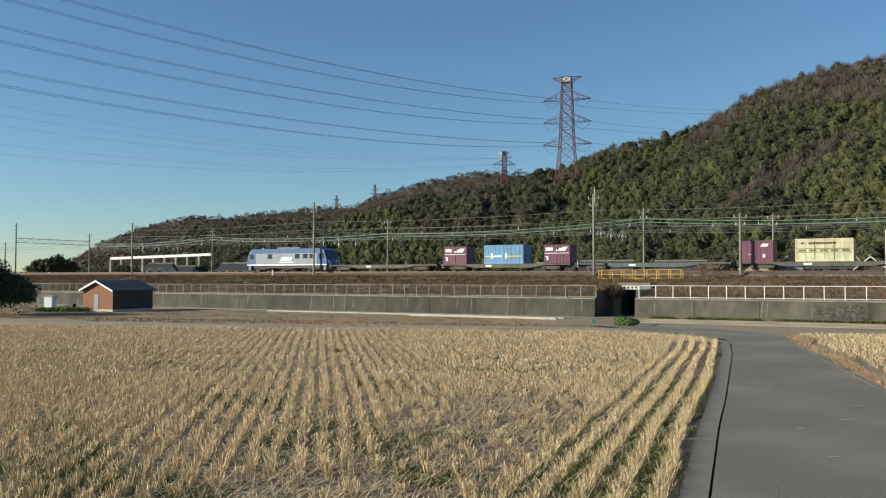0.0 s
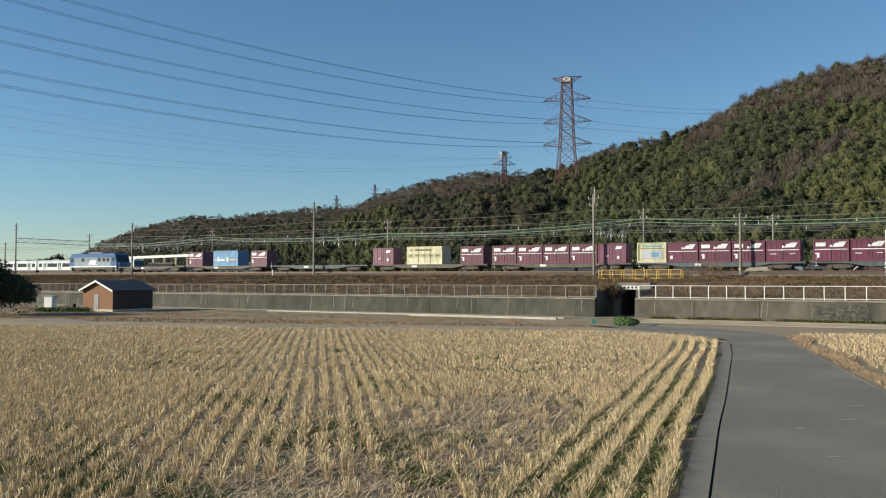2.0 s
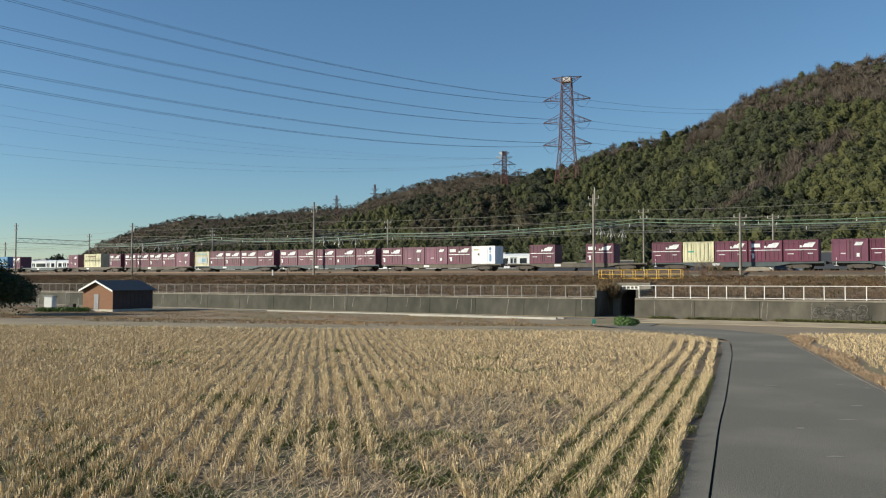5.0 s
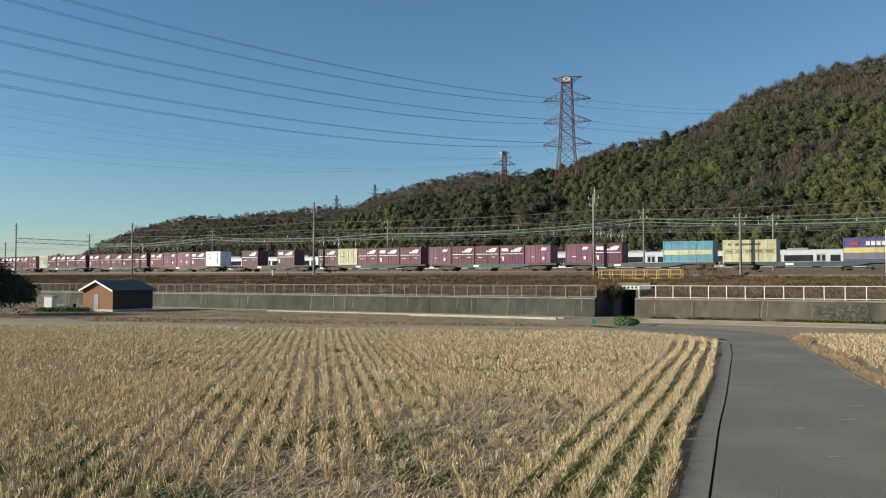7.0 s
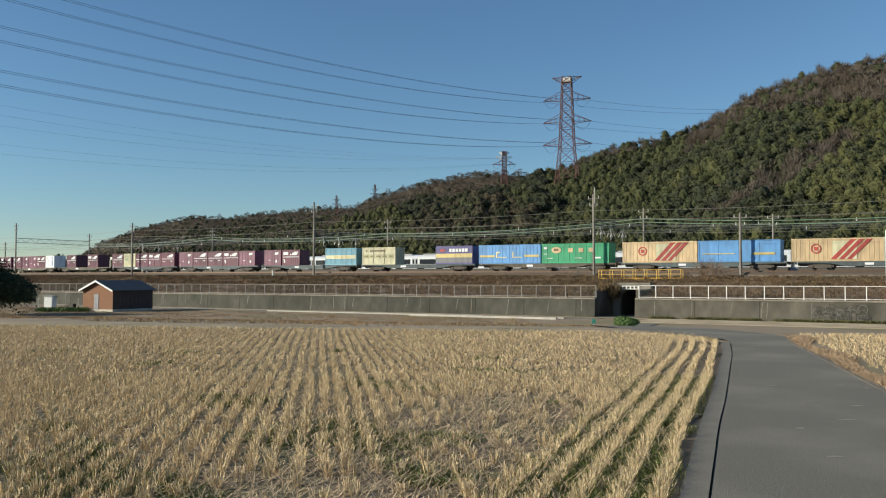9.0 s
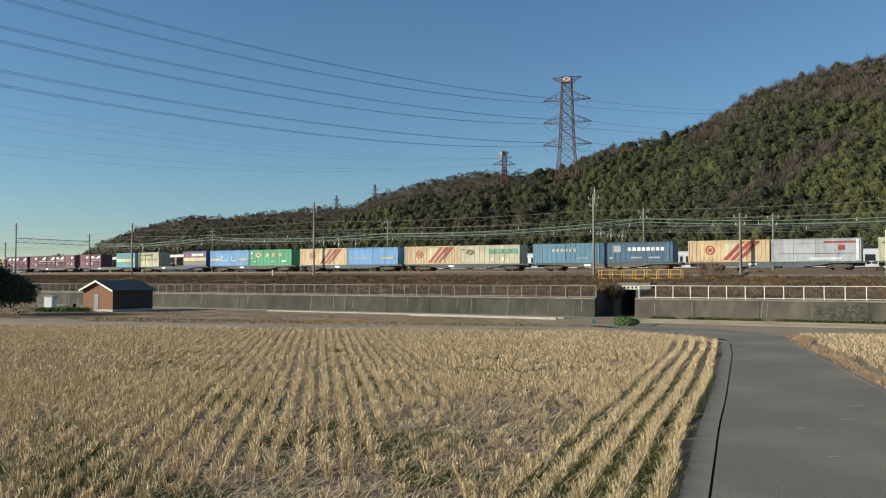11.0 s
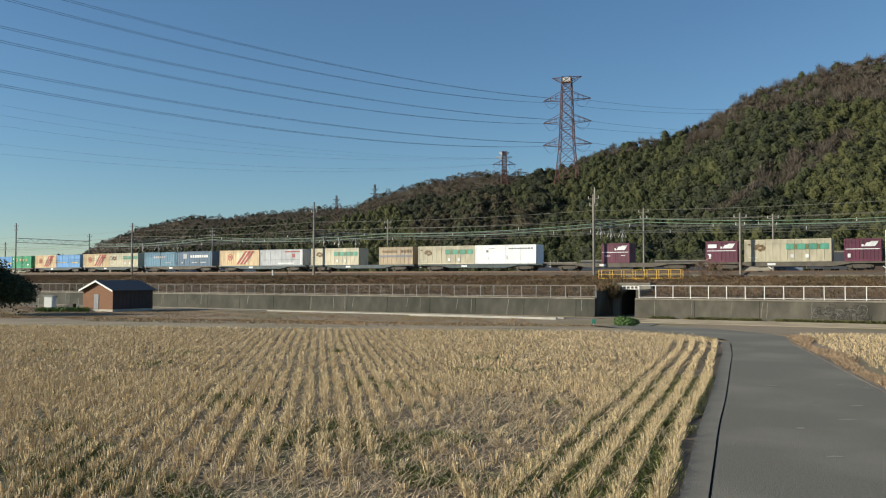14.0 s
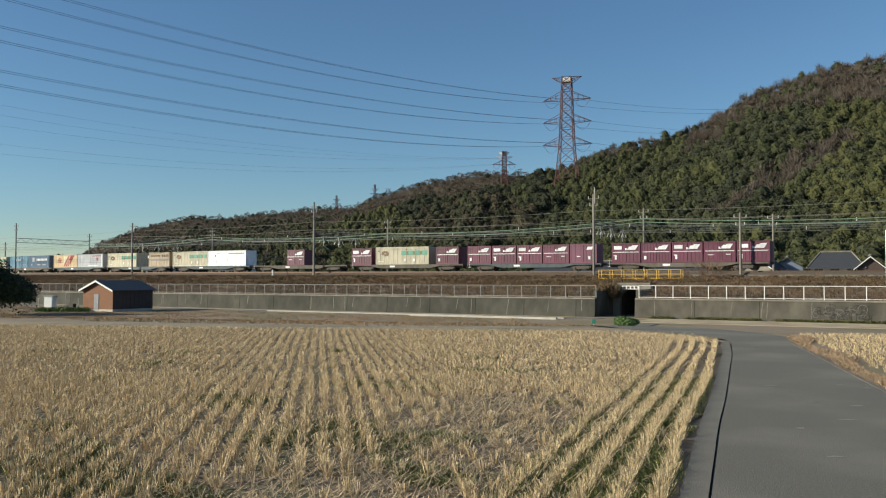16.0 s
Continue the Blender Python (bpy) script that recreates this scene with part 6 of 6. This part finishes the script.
part("board", boxes((-0.16, -0.09, 0.25, 0.16, -0.051, 0.6)), M["sea_green"], mk, "green board")

# sprayed loops on the retaining wall, without words
M["spray"] = mat("spray", (0.03, 0.029, 0.027), (0.05, 0.047, 0.044), 2, 0.9)
M["spray_pale"] = mat("spray_pale", (0.17, 0.158, 0.14), (0.14, 0.13, 0.115), 2, 0.9)
gr = tagged(new("graffiti"), "dark and pale looping spray-paint strokes on the wall", "graffiti")
rng = np.random.default_rng(12)
for k in range(44):
    x0 = -10.9 + 4.6 * (k % 15) / 14.5 + rng.normal(0, 0.08)
    z0 = rng.uniform(-1.55, -0.65)
    rx, rz, a0 = rng.uniform(0.15, 0.42), rng.uniform(0.14, 0.4), rng.uniform(0, 6.28)
    bm = bmesh.new()
    n = 10
    for i in range(n):
        q = [a0 + 4.2 * (i + j) / n for j in (0, 1)]
        pt = [((rx + o) * math.cos(t) + x0, (rz + o) * math.sin(t) + z0) for t in q for o in (0, 0.045)]
        yy = [WALL_Y - 0.18 * (-0.12 - p[1]) / 2.13 - 0.012 - 0.0008 * k for p in pt]
        vs = [bm.verts.new((pt[i2][0], yy[i2], pt[i2][1])) for i2 in (0, 1, 3, 2)]
        bm.faces.new(vs)
    part("stroke", bm, M["spray_pale" if k % 3 == 0 else "spray"], gr)

# scuffs on the asphalt
M["scuff"] = mat("scuff", (0.27, 0.255, 0.215), (0.20, 0.19, 0.16), 30, 0.95, amount=0.3)
rng = np.random.default_rng(31)
for k in range(10):
    Y = rng.uniform(7.5, 15)
    X = np.interp(Y, [7, 15], [2.4, 5.2]) + rng.uniform(0.4, 2.6)
    l, w = rng.uniform(0.04, 0.15), rng.uniform(0.006, 0.02)
    n = 9
    pts = [(X + l * math.cos(q * 6.283 / n) * rng.uniform(0.6, 1.2), Y + w * 3 * math.sin(q * 6.283 / n) * rng.uniform(0.5, 1.2)) for q in range(n)]
    vs = [(*at(*p), 0.0545 + lie(*at(*p))) for p in pts]
    o = raw("scuff_mark", vs, [tuple(range(n))], M["scuff"])
    o.parent = road


motions()
